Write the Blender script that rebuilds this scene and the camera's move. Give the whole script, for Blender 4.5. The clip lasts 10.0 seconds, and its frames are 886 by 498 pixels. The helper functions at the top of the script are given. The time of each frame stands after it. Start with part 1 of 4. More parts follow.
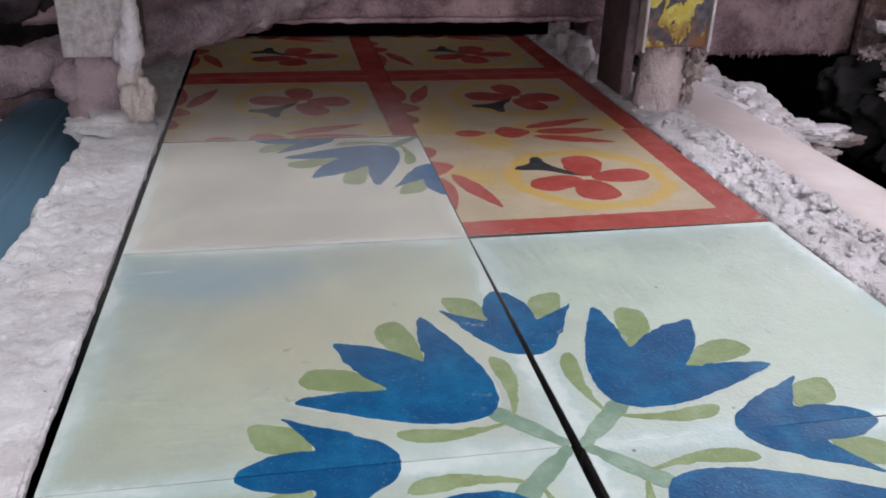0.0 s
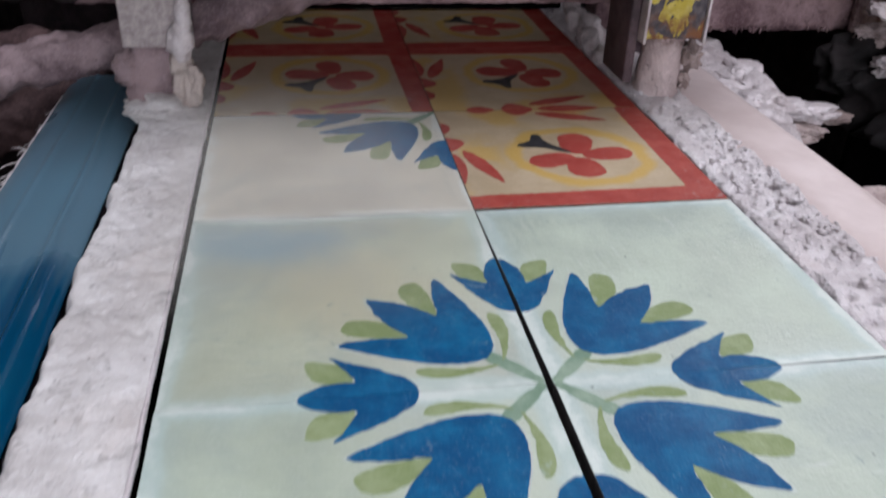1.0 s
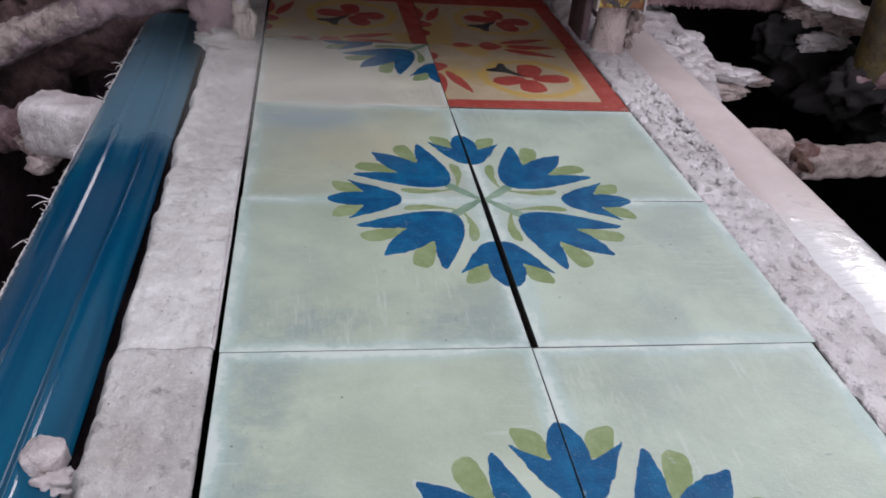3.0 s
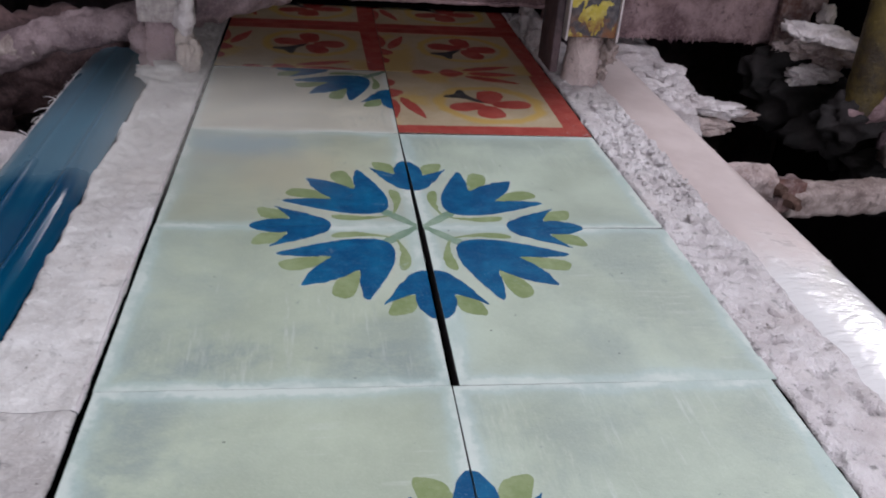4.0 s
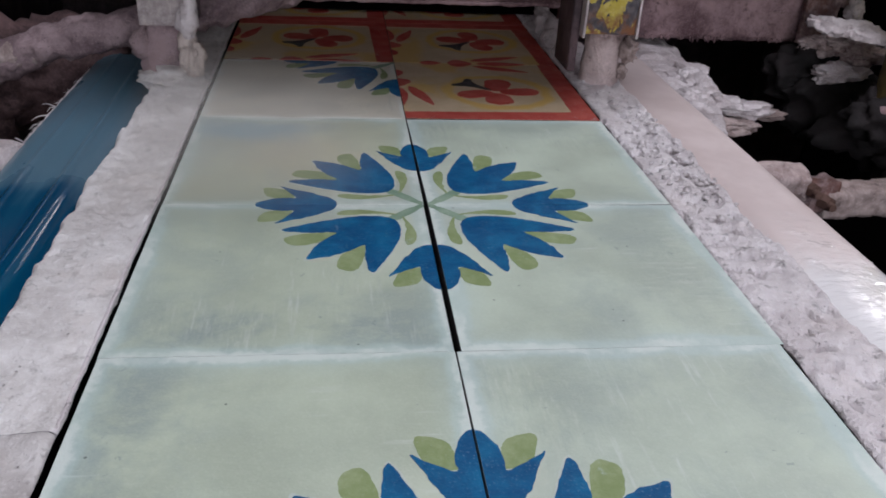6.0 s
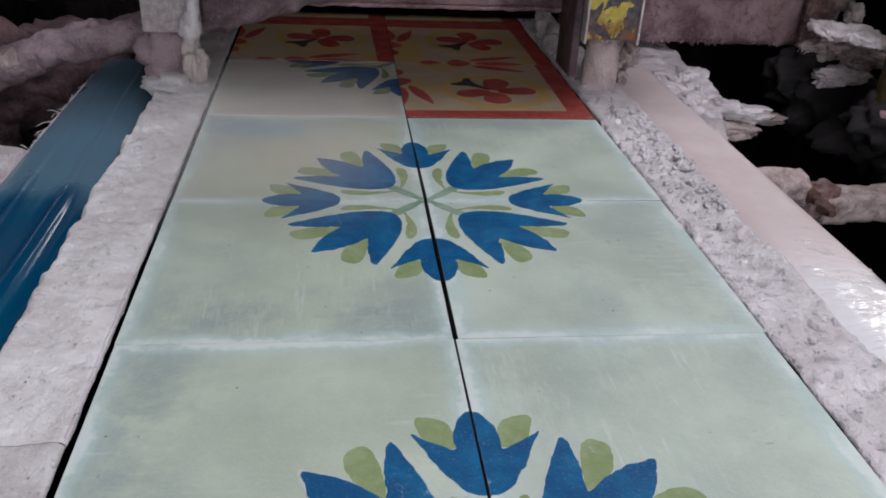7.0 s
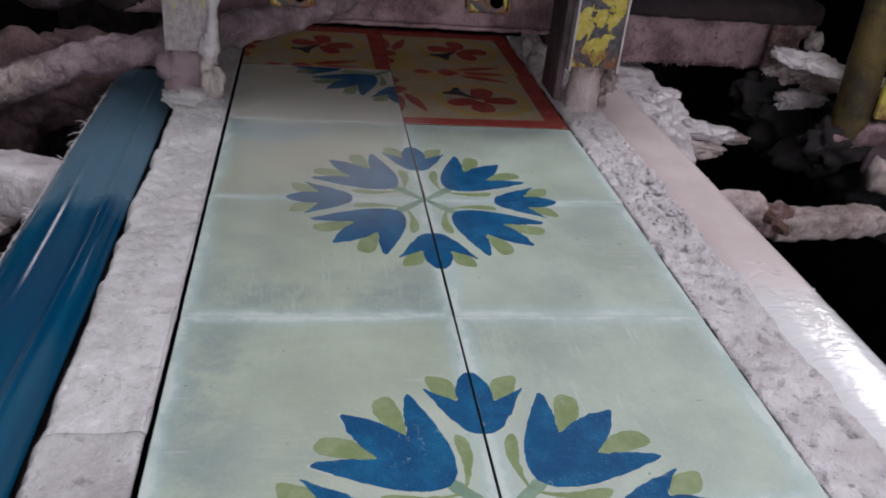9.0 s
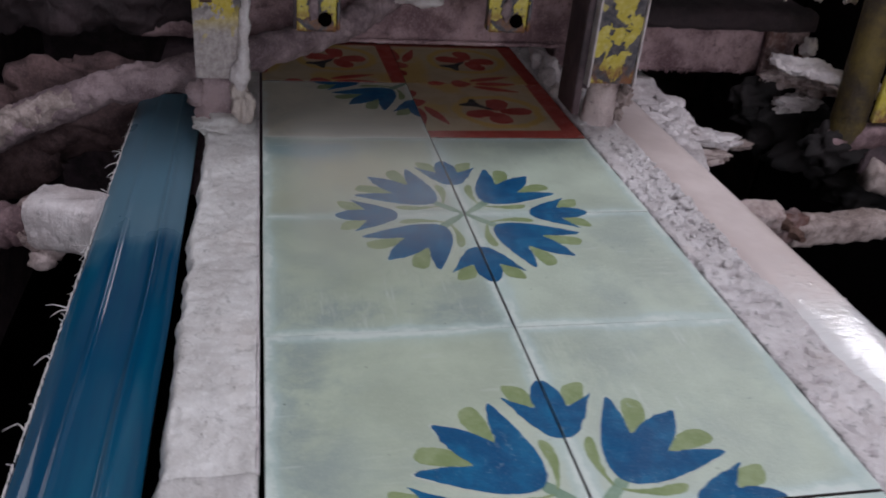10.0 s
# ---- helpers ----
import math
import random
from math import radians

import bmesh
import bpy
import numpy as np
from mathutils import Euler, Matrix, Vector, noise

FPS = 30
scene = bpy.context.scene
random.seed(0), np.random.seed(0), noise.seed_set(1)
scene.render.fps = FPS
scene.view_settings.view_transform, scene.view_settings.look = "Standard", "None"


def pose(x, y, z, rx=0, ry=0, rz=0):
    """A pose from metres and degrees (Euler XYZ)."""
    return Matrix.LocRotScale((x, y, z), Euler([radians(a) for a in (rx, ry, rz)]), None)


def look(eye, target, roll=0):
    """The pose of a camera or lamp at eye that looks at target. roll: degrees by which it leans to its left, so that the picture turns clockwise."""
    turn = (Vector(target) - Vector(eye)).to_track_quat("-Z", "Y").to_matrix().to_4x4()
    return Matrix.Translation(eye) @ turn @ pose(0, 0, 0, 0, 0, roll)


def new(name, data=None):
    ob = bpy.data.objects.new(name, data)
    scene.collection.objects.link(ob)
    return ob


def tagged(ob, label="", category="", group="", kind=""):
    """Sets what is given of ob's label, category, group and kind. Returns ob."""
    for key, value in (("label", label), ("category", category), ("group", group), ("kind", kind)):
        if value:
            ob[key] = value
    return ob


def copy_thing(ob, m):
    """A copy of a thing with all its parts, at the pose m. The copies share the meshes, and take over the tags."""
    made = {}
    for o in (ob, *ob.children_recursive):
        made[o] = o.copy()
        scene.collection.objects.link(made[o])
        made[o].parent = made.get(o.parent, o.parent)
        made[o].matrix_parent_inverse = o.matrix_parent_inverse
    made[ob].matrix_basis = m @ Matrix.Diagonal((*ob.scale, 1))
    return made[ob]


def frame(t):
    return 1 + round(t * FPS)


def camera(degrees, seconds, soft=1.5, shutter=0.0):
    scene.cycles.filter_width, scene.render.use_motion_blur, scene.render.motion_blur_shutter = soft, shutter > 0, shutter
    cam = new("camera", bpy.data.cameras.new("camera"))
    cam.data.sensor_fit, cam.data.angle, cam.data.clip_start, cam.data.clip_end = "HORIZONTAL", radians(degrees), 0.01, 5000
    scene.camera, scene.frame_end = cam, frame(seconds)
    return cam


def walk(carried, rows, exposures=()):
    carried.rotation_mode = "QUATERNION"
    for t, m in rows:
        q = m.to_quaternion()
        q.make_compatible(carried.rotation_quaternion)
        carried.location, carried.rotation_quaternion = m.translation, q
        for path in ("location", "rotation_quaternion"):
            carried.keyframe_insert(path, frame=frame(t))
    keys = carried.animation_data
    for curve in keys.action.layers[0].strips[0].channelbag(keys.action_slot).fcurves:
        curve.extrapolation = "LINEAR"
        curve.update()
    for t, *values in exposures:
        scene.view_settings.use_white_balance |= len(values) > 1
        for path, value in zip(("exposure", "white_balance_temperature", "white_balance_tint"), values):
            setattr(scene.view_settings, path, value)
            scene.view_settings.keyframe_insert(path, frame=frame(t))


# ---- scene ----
cam = camera(55.29, 10.0, soft=1.8, shutter=0.4)
walk(cam, [
    (0.0, pose(-0.1048, -0.2552, 0.2122, 64.719, -1.640, -10.344)),
    (0.2, pose(-0.1039, -0.2583, 0.2182, 64.295, -1.793, -10.165)),
    (0.5, pose(-0.1090, -0.2680, 0.2328, 63.507, -3.039, -11.015)),
    (0.8, pose(-0.1169, -0.2906, 0.2659, 61.459, -2.420, -9.917)),
    (1.0, pose(-0.1208, -0.3164, 0.2830, 60.161, -2.116, -9.133)),
    (1.2, pose(-0.1299, -0.3456, 0.2893, 57.719, -3.762, -8.493)),
    (1.5, pose(-0.1433, -0.3916, 0.2924, 58.191, -5.452, -8.731)),
    (1.7, pose(-0.1441, -0.4229, 0.2954, 57.171, -4.404, -8.867)),
    (2.0, pose(-0.1512, -0.4669, 0.3138, 57.827, -3.990, -9.814)),
    (2.2, pose(-0.1704, -0.4866, 0.3382, 57.262, -5.960, -10.669)),
    (3.3, pose(-0.1254, -0.5739, 0.3447, 59.054, -3.862, -6.567)),
    (3.5, pose(-0.1123, -0.5551, 0.3422, 60.068, -3.472, -6.408)),
    (3.8, pose(-0.0909, -0.5237, 0.3257, 61.206, -4.059, -7.185)),
    (4.0, pose(-0.0768, -0.5075, 0.3079, 61.135, -4.256, -7.122)),
    (4.2, pose(-0.0690, -0.4947, 0.2971, 60.521, -4.049, -6.290)),
    (4.5, pose(-0.0635, -0.4883, 0.2870, 60.199, -2.394, -6.302)),
    (4.8, pose(-0.0615, -0.4793, 0.2825, 58.745, -1.684, -6.978)),
    (5.0, pose(-0.0607, -0.4782, 0.2834, 59.488, -1.892, -6.734)),
    (5.2, pose(-0.0608, -0.4781, 0.2844, 60.722, -1.771, -6.463)),
    (5.5, pose(-0.0657, -0.4772, 0.2844, 61.346, -2.750, -6.289)),
    (5.7, pose(-0.0667, -0.4763, 0.2834, 61.759, -3.044, -6.332)),
    (6.8, pose(-0.0696, -0.4745, 0.2875, 62.111, -3.011, -6.465)),
    (7.0, pose(-0.0698, -0.4763, 0.2926, 61.839, -3.027, -6.366)),
    (7.2, pose(-0.0703, -0.4773, 0.2922, 62.254, -2.882, -6.220)),
    (7.5, pose(-0.0731, -0.4758, 0.2921, 62.008, -3.095, -5.902)),
    (7.8, pose(-0.0720, -0.4767, 0.2948, 62.439, -2.700, -5.822)),
    (8.0, pose(-0.0721, -0.4783, 0.2948, 62.767, -2.707, -5.974)),
    (8.2, pose(-0.0726, -0.4809, 0.2977, 62.374, -3.065, -6.022)),
    (8.5, pose(-0.0830, -0.4894, 0.3088, 60.256, -3.822, -6.475)),
    (8.7, pose(-0.0939, -0.5052, 0.3279, 59.930, -4.358, -7.493)),
    (9.0, pose(-0.1109, -0.5391, 0.3563, 60.882, -5.148, -7.628)),
    (9.2, pose(-0.1188, -0.5666, 0.3709, 61.105, -4.826, -7.814)),
    (9.5, pose(-0.1385, -0.5917, 0.3925, 61.015, -5.850, -7.775)),
    (9.7, pose(-0.1537, -0.5851, 0.4044, 60.978, -4.823, -8.894)),
    (10.0, pose(-0.1943, -0.5343, 0.3903, 60.480, -4.732, -10.630)),
], exposures=[(0.0, 0.24), (0.7, 0.24), (1.5, 0.14), (3.5, -0.04), (6.0, -0.12), (8.0, -0.14), (9.0, -0.24), (10.0, -0.38)])

# how far the tiles have travelled along the line: (seconds, metres)
TRAVEL = [(0.0, 0.0000), (0.5, 0.0114), (1.0, 0.0233), (1.5, 0.0344), (2.0, 0.0433), (2.2, 0.0469), (3.3, 0.0668), (3.5, 0.0708), (4.0, 0.0817), (4.5, 0.0935), (5.0, 0.1051), (5.5, 0.1163), (5.7, 0.1207), (6.8, 0.1462), (7.0, 0.1505), (7.5, 0.1606), (8.0, 0.1704), (8.5, 0.1802), (9.0, 0.1898), (9.5, 0.1994), (9.7, 0.2035), (10.0, 0.2102)]

# ---- world and light ----
world = bpy.data.worlds.new("world")
scene.world = world
world.use_nodes = True
sky = world.node_tree.nodes.new("ShaderNodeTexSky")
sky.sky_type, sky.sun_disc = "NISHITA", False
sky.sun_elevation, sky.sun_rotation = radians(40), radians(200)
world.node_tree.links.new(sky.outputs[0], world.node_tree.nodes["Background"].inputs[0])
world.node_tree.nodes["Background"].inputs[1].default_value = 0.1


def window_light(name, place, target, width, height, watts, colour):
    lamp = bpy.data.lights.new(name, "AREA")
    lamp.shape, lamp.size, lamp.size_y, lamp.energy, lamp.color = "RECTANGLE", width, height, watts, colour
    new(name, lamp).matrix_world = look(place, target)


window_light("skylight_daylight", (0.55, -0.7, 2.36), (0.55, -0.7, 0), 1.5, 1.3, 43.5, (0.908, 0.902, 1.0))
window_light("doorway_daylight", (0.2, -2.44, 0.65), (0.2, 0, 0.65), 2.0, 1.1, 27.5, (0.908, 0.902, 1.0))
window_light("side_window_daylight", (2.14, 2.1, 1.5), (0, 2.1, 1.5), 1.4, 0.9, 68, (0.94, 0.93, 1.0))
# Added unseen lamp, placed to draw streaks on the blue strip's folds.
window_light("north_streak_light", (-0.15, 3.14, 1.55), (-0.15, 0, 1.55), 0.7, 1.1, 17, (0.94, 0.93, 1.0))
# Weak extra lamp for highlights on the left; its source is made up.
window_light("west_streak_light", (-2.14, 1.6, 1.55), (0, 1.3, 1.3), 1.3, 0.9, 10, (0.94, 0.93, 1.0))


# ---- materials ----
def material(name, colour, rough=0.6, metal=0.0):
    m = bpy.data.materials.new(name)
    m.use_nodes = True
    b = m.node_tree.nodes["Principled BSDF"]
    b.inputs["Base Color"].default_value = (*colour, 1)
    b.inputs["Roughness"].default_value = rough
    b.inputs["Metallic"].default_value = metal
    return m, m.node_tree, b


def node(nt, kind, **inputs):
    n = nt.nodes.new(kind)
    for key, value in inputs.items():
        socket = n.inputs[key.replace("_", " ")]
        if isinstance(value, bpy.types.NodeSocket):
            nt.links.new(value, socket)
        else:
            socket.default_value = value
    return n


def object_coords(nt):
    for n in nt.nodes:
        if n.bl_idname == "ShaderNodeTexCoord":
            return n.outputs["Object"]
    return nt.nodes.new("ShaderNodeTexCoord").outputs["Object"]


def shifted(nt):
    """Object coordinates with a shift of its own for each object."""
    info = nt.nodes.new("ShaderNodeObjectInfo")
    mul = node(nt, "ShaderNodeVectorMath")
    mul.operation = "MULTIPLY_ADD"
    nt.links.new(info.outputs["Random"], mul.inputs[0])
    mul.inputs[1].default_value = (7, 5, 3)
    nt.links.new(object_coords(nt), mul.inputs[2])
    return mul.outputs[0]


def grain(nt, scale, detail=4.0, rough=0.6, vector=None, distort=0.0):
    n = node(nt, "ShaderNodeTexNoise", Scale=scale, Detail=detail, Roughness=rough, Distortion=distort)
    nt.links.new(vector or object_coords(nt), n.inputs["Vector"])
    return n.outputs["Fac"]


def span(nt, value, a, b, lo=0.0, hi=1.0):
    n = nt.nodes.new("ShaderNodeMapRange")
    n.interpolation_type = "SMOOTHSTEP"
    nt.links.new(value, n.inputs["Value"])
    n.inputs["From Min"].default_value, n.inputs["From Max"].default_value = a, b
    n.inputs["To Min"].default_value, n.inputs["To Max"].default_value = lo, hi
    return n.outputs["Result"]


def maths(nt, op, a, b=0.0):
    n = nt.nodes.new("ShaderNodeMath")
    n.operation = op
    for i, v in enumerate((a, b)):
        if isinstance(v, bpy.types.NodeSocket):
            nt.links.new(v, n.inputs[i])
        else:
            n.inputs[i].default_value = v
    return n.outputs[0]


def blend(nt, fac, a, b):
    n = nt.nodes.new("ShaderNodeMix")
    n.data_type = "RGBA"
    for socket, v in ((n.inputs[0], fac), (n.inputs[6], a), (n.inputs[7], b)):
        if isinstance(v, bpy.types.NodeSocket):
            nt.links.new(v, socket)
        elif isinstance(v, tuple):
            socket.default_value = (*v, 1)
        else:
            socket.default_value = v
    return n.outputs[2]


def finish(nt, b, colour=None, rough=None, height=None, depth=0.001, strength=1.0):
    if colour is not None:
        nt.links.new(colour, b.inputs["Base Color"])
    if rough is not None:
        nt.links.new(rough, b.inputs["Roughness"])
    if height is not None:
        n = node(nt, "ShaderNodeBump", Strength=strength, Distance=depth)
        nt.links.new(height, n.inputs["Height"])
        nt.links.new(n.outputs[0], b.inputs["Normal"])


def axes(nt, vector=None):
    n = nt.nodes.new("ShaderNodeSeparateXYZ")
    nt.links.new(vector or object_coords(nt), n.inputs[0])
    return n.outputs


def tile_material(name, body, rim, flower_wash, stain, dirty=0.0):
    """Matt glaze: cloudy body colour, a paler washed rim, bluish stains, pinholes."""
    m, nt, b = material(name, body, 0.45)
    v = shifted(nt)
    x, y, z = axes(nt)
    cloud = grain(nt, 14, 5, 0.6, v)
    streak = grain(nt, 60, 3, 0.6, v)
    colour = blend(nt, span(nt, cloud, 0.3, 0.72), tuple(c * 0.86 for c in body), tuple(min(1, c * 1.1) for c in body))
    # cream wash between the petals, round the flower's corner
    dx, dy = maths(nt, "ADD", x, 0.1), maths(nt, "ADD", y, 0.1)
    far = maths(nt, "SQRT", maths(nt, "ADD", maths(nt, "MULTIPLY", dx, dx), maths(nt, "MULTIPLY", dy, dy)))
    wash = maths(nt, "MULTIPLY", span(nt, maths(nt, "ADD", far, maths(nt, "MULTIPLY", streak, 0.03)), 0.085, 0.15, 1, 0), 0.75)
    colour = blend(nt, wash, colour, flower_wash)
    # dull grey stains, and on a stained tile one blue patch near its far corner
    blot = maths(nt, "MULTIPLY", span(nt, grain(nt, 8, 5, 0.65, v, 0.5), 0.47, 0.70), 0.5)
    colour = blend(nt, blot, colour, (0.28, 0.34, 0.325))
    smear = maths(nt, "MULTIPLY", span(nt, y, 0.015, 0.075), span(nt, grain(nt, 17, 5, 0.7, v, 0.3), 0.38, 0.62))
    colour = blend(nt, maths(nt, "MULTIPLY", smear, dirty), colour, (0.255, 0.312, 0.295))
    if stain:
        px, py = maths(nt, "ADD", x, -0.066), maths(nt, "MULTIPLY", maths(nt, "ADD", y, -0.052), 0.42)
        off = maths(nt, "SQRT", maths(nt, "ADD", maths(nt, "MULTIPLY", px, px), maths(nt, "MULTIPLY", py, py)))
        patch = span(nt, maths(nt, "ADD", off, maths(nt, "MULTIPLY", maths(nt, "SUBTRACT", cloud, 0.5), 0.05)), 0.008, 0.042, 1, 0)
        colour = blend(nt, maths(nt, "MULTIPLY", patch, stain), colour, (0.22, 0.36, 0.42))
        # the yellower wash beside the stain
        wx, wy = maths(nt, "ADD", x, 0.0), maths(nt, "ADD", y, 0.005)
        mid = maths(nt, "SQRT", maths(nt, "ADD", maths(nt, "MULTIPLY", wx, wx), maths(nt, "MULTIPLY", wy, wy)))
        warm = span(nt, maths(nt, "ADD", mid, maths(nt, "MULTIPLY", maths(nt, "SUBTRACT", streak, 0.5), 0.04)), 0.02, 0.075, 0.55, 0)
        colour = blend(nt, warm, colour, (0.56, 0.53, 0.37))
    # dry brush marks
    comb = node(nt, "ShaderNodeMapping")
    comb.inputs["Scale"].default_value = (260, 26, 1)
    nt.links.new(v, comb.inputs["Vector"])
    marks = maths(nt, "MULTIPLY", span(nt, grain(nt, 1.0, 3, 0.6, comb.outputs[0]), 0.55, 0.75), span(nt, grain(nt, 11, 2, 0.5, v), 0.5, 0.66))
    colour = blend(nt, maths(nt, "MULTIPLY", marks, 0.45), colour, (0.60, 0.65, 0.62))
    # drag marks: fine light and dark lines towards the far edge, broken by a mottle
    drag = node(nt, "ShaderNodeMapping")
    drag.inputs["Scale"].default_value = (330, 48, 1)
    nt.links.new(v, drag.inputs["Vector"])
    lines = grain(nt, 1.0, 4, 0.7, drag.outputs[0])
    where = maths(nt, "MULTIPLY", span(nt, y, -0.03, 0.05), span(nt, grain(nt, 15, 4, 0.6, v), 0.42, 0.6))
    colour = blend(nt, maths(nt, "MULTIPLY", maths(nt, "MULTIPLY", span(nt, lines, 0.53, 0.66), where), 0.32), colour, (0.56, 0.60, 0.53))
    colour = blend(nt, maths(nt, "MULTIPLY", maths(nt, "MULTIPLY", span(nt, lines, 0.36, 0.47, 1, 0), where), 0.26), colour, (0.25, 0.31, 0.30))
    # small nicks with a dark bottom
    nick = maths(nt, "MULTIPLY", span(nt, grain(nt, 130, 2, 0.5, v, 0.6), 0.70, 0.74), span(nt, grain(nt, 19, 2, 0.5, v), 0.5, 0.58))
    colour = blend(nt, maths(nt, "MULTIPLY", nick, 0.5), colour, (0.20, 0.25, 0.24))
    # washed rim, and the chalky worn arris
    edge = maths(nt, "MAXIMUM", maths(nt, "ABSOLUTE", x), maths(nt, "ABSOLUTE", y))
    ragged = maths(nt, "ADD", edge, maths(nt, "MULTIPLY", maths(nt, "SUBTRACT", cloud, 0.5), 0.022))
    ragged = maths(nt, "ADD", ragged, maths(nt, "MULTIPLY", maths(nt, "SUBTRACT", streak, 0.5), 0.006))
    colour = blend(nt, maths(nt, "MULTIPLY", span(nt, ragged, 0.074, 0.098), 0.28), colour, rim)
    colour = blend(nt, maths(nt, "MULTIPLY", span(nt, ragged, 0.088, 0.0935), 0.5), colour, rim)
    chalk = maths(nt, "MULTIPLY", span(nt, maths(nt, "ADD", ragged, maths(nt, "MULTIPLY", maths(nt, "SUBTRACT", grain(nt, 170, 3, 0.6, v), 0.5), 0.008)), 0.0928, 0.0972), span(nt, grain(nt, 21, 4, 0.6, v), 0.36, 0.56))
    colour = blend(nt, maths(nt, "MULTIPLY", chalk, 0.65), colour, (0.66, 0.71, 0.67))
    fine = grain(nt, 700, 2, 0.6, v)
    colour = blend(nt, maths(nt, "MULTIPLY", span(nt, fine, 0.45, 0.75), 0.08), colour, (0.74, 0.77, 0.73))
    pits = node(nt, "ShaderNodeTexVoronoi", Scale=55.0)
    nt.links.new(v, pits.inputs["Vector"])
    speck = maths(nt, "MULTIPLY", span(nt, pits.outputs["Distance"], 0.03, 0.06, 1, 0), span(nt, grain(nt, 25, 1, 0.5, v), 0.52, 0.56))
    colour = blend(nt, maths(nt, "MULTIPLY", speck, 0.8), colour, (0.08, 0.10, 0.09))
    finish(nt, b, colour, span(nt, cloud, 0.3, 0.7, 0.36, 0.55), maths(nt, "ADD", fine, maths(nt, "ADD", maths(nt, "MULTIPLY", streak, 0.7), grain(nt, 240, 3, 0.6, v))), 0.0006, 0.5)
    return m


def glaze_paint(name, colour, light, rough=0.42):
    """Brushed stencil colour on a tile, thin in places."""
    m, nt, b = material(name, colour, rough)
    v = shifted(nt)
    c = blend(nt, span(nt, grain(nt, 45, 5, 0.7, v), 0.35, 0.75), colour, light)
    fine = grain(nt, 650, 2, 0.6, v)
    c = blend(nt, maths(nt, "MULTIPLY", span(nt, fine, 0.55, 0.8), 0.08), c, (0.6, 0.64, 0.64))
    dots = node(nt, "ShaderNodeTexVoronoi", Scale=420.0)
    nt.links.new(v, dots.inputs["Vector"])
    crumb = maths(nt, "MULTIPLY", span(nt, dots.outputs["Distance"], 0.12, 0.28, 1, 0), span(nt, grain(nt, 50, 3, 0.6, v), 0.5, 0.62))
    c = blend(nt, maths(nt, "MULTIPLY", crumb, 0.12), c, (0.5, 0.55, 0.57))
    # dry scuffs where the brush or a neighbour rubbed
    scuff = maths(nt, "MULTIPLY", span(nt, grain(nt, 120, 5, 0.75, v, 0.4), 0.58, 0.68), span(nt, grain(nt, 13, 2, 0.5, v), 0.54, 0.64))
    c = blend(nt, maths(nt, "MULTIPLY", scuff, 0.5), c, (0.42, 0.50, 0.52))
    b.inputs["Specular IOR Level"].default_value = 0.18
    finish(nt, b, c, span(nt, grain(nt, 30, 3, 0.6, v), 0.35, 0.7, rough, rough + 0.25), maths(nt, "ADD", maths(nt, "ADD", fine, crumb), grain(nt, 220, 3, 0.6, v)), 0.0006, 0.5)
    return m


def red_tile_material():
    m, nt, b = material("red_tile_glaze", (0.5, 0.4, 0.24), 0.5)
    v = shifted(nt)
    x, y, z = axes(nt)
    cloud = grain(nt, 30, 5, 0.65, v)
    colour = blend(nt, span(nt, cloud, 0.35, 0.7), (0.43, 0.335, 0.215), (0.51, 0.41, 0.28))
    # soft yellow ring round the flower, and a yellow brush along the inner edges
    ex, ey = maths(nt, "ADD", x, -0.009), maths(nt, "ADD", y, 0.009)
    far = maths(nt, "SQRT", maths(nt, "ADD", maths(nt, "MULTIPLY", ex, ex), maths(nt, "MULTIPLY", ey, ey)))
    far = maths(nt, "ADD", far, maths(nt, "MULTIPLY", maths(nt, "SUBTRACT", cloud, 0.5), 0.02))
    ring = maths(nt, "MULTIPLY", span(nt, far, 0.046, 0.053), span(nt, far, 0.057, 0.066, 1, 0))
    brush = maths(nt, "MULTIPLY", span(nt, maths(nt, "MAXIMUM", maths(nt, "MULTIPLY", x, -1.0), y), 0.048, 0.07), span(nt, grain(nt, 18, 3, 0.5, v), 0.45, 0.6))
    colour = blend(nt, maths(nt, "MAXIMUM", ring, maths(nt, "MULTIPLY", brush, 0.8)), colour, (0.53, 0.345, 0.09))
    fine = grain(nt, 700, 2, 0.6, v)
    colour = blend(nt, maths(nt, "MULTIPLY", span(nt, fine, 0.5, 0.75), 0.2), colour, (0.7, 0.66, 0.55))
    finish(nt, b, colour, None, fine, 0.0005, 0.35)
    return m


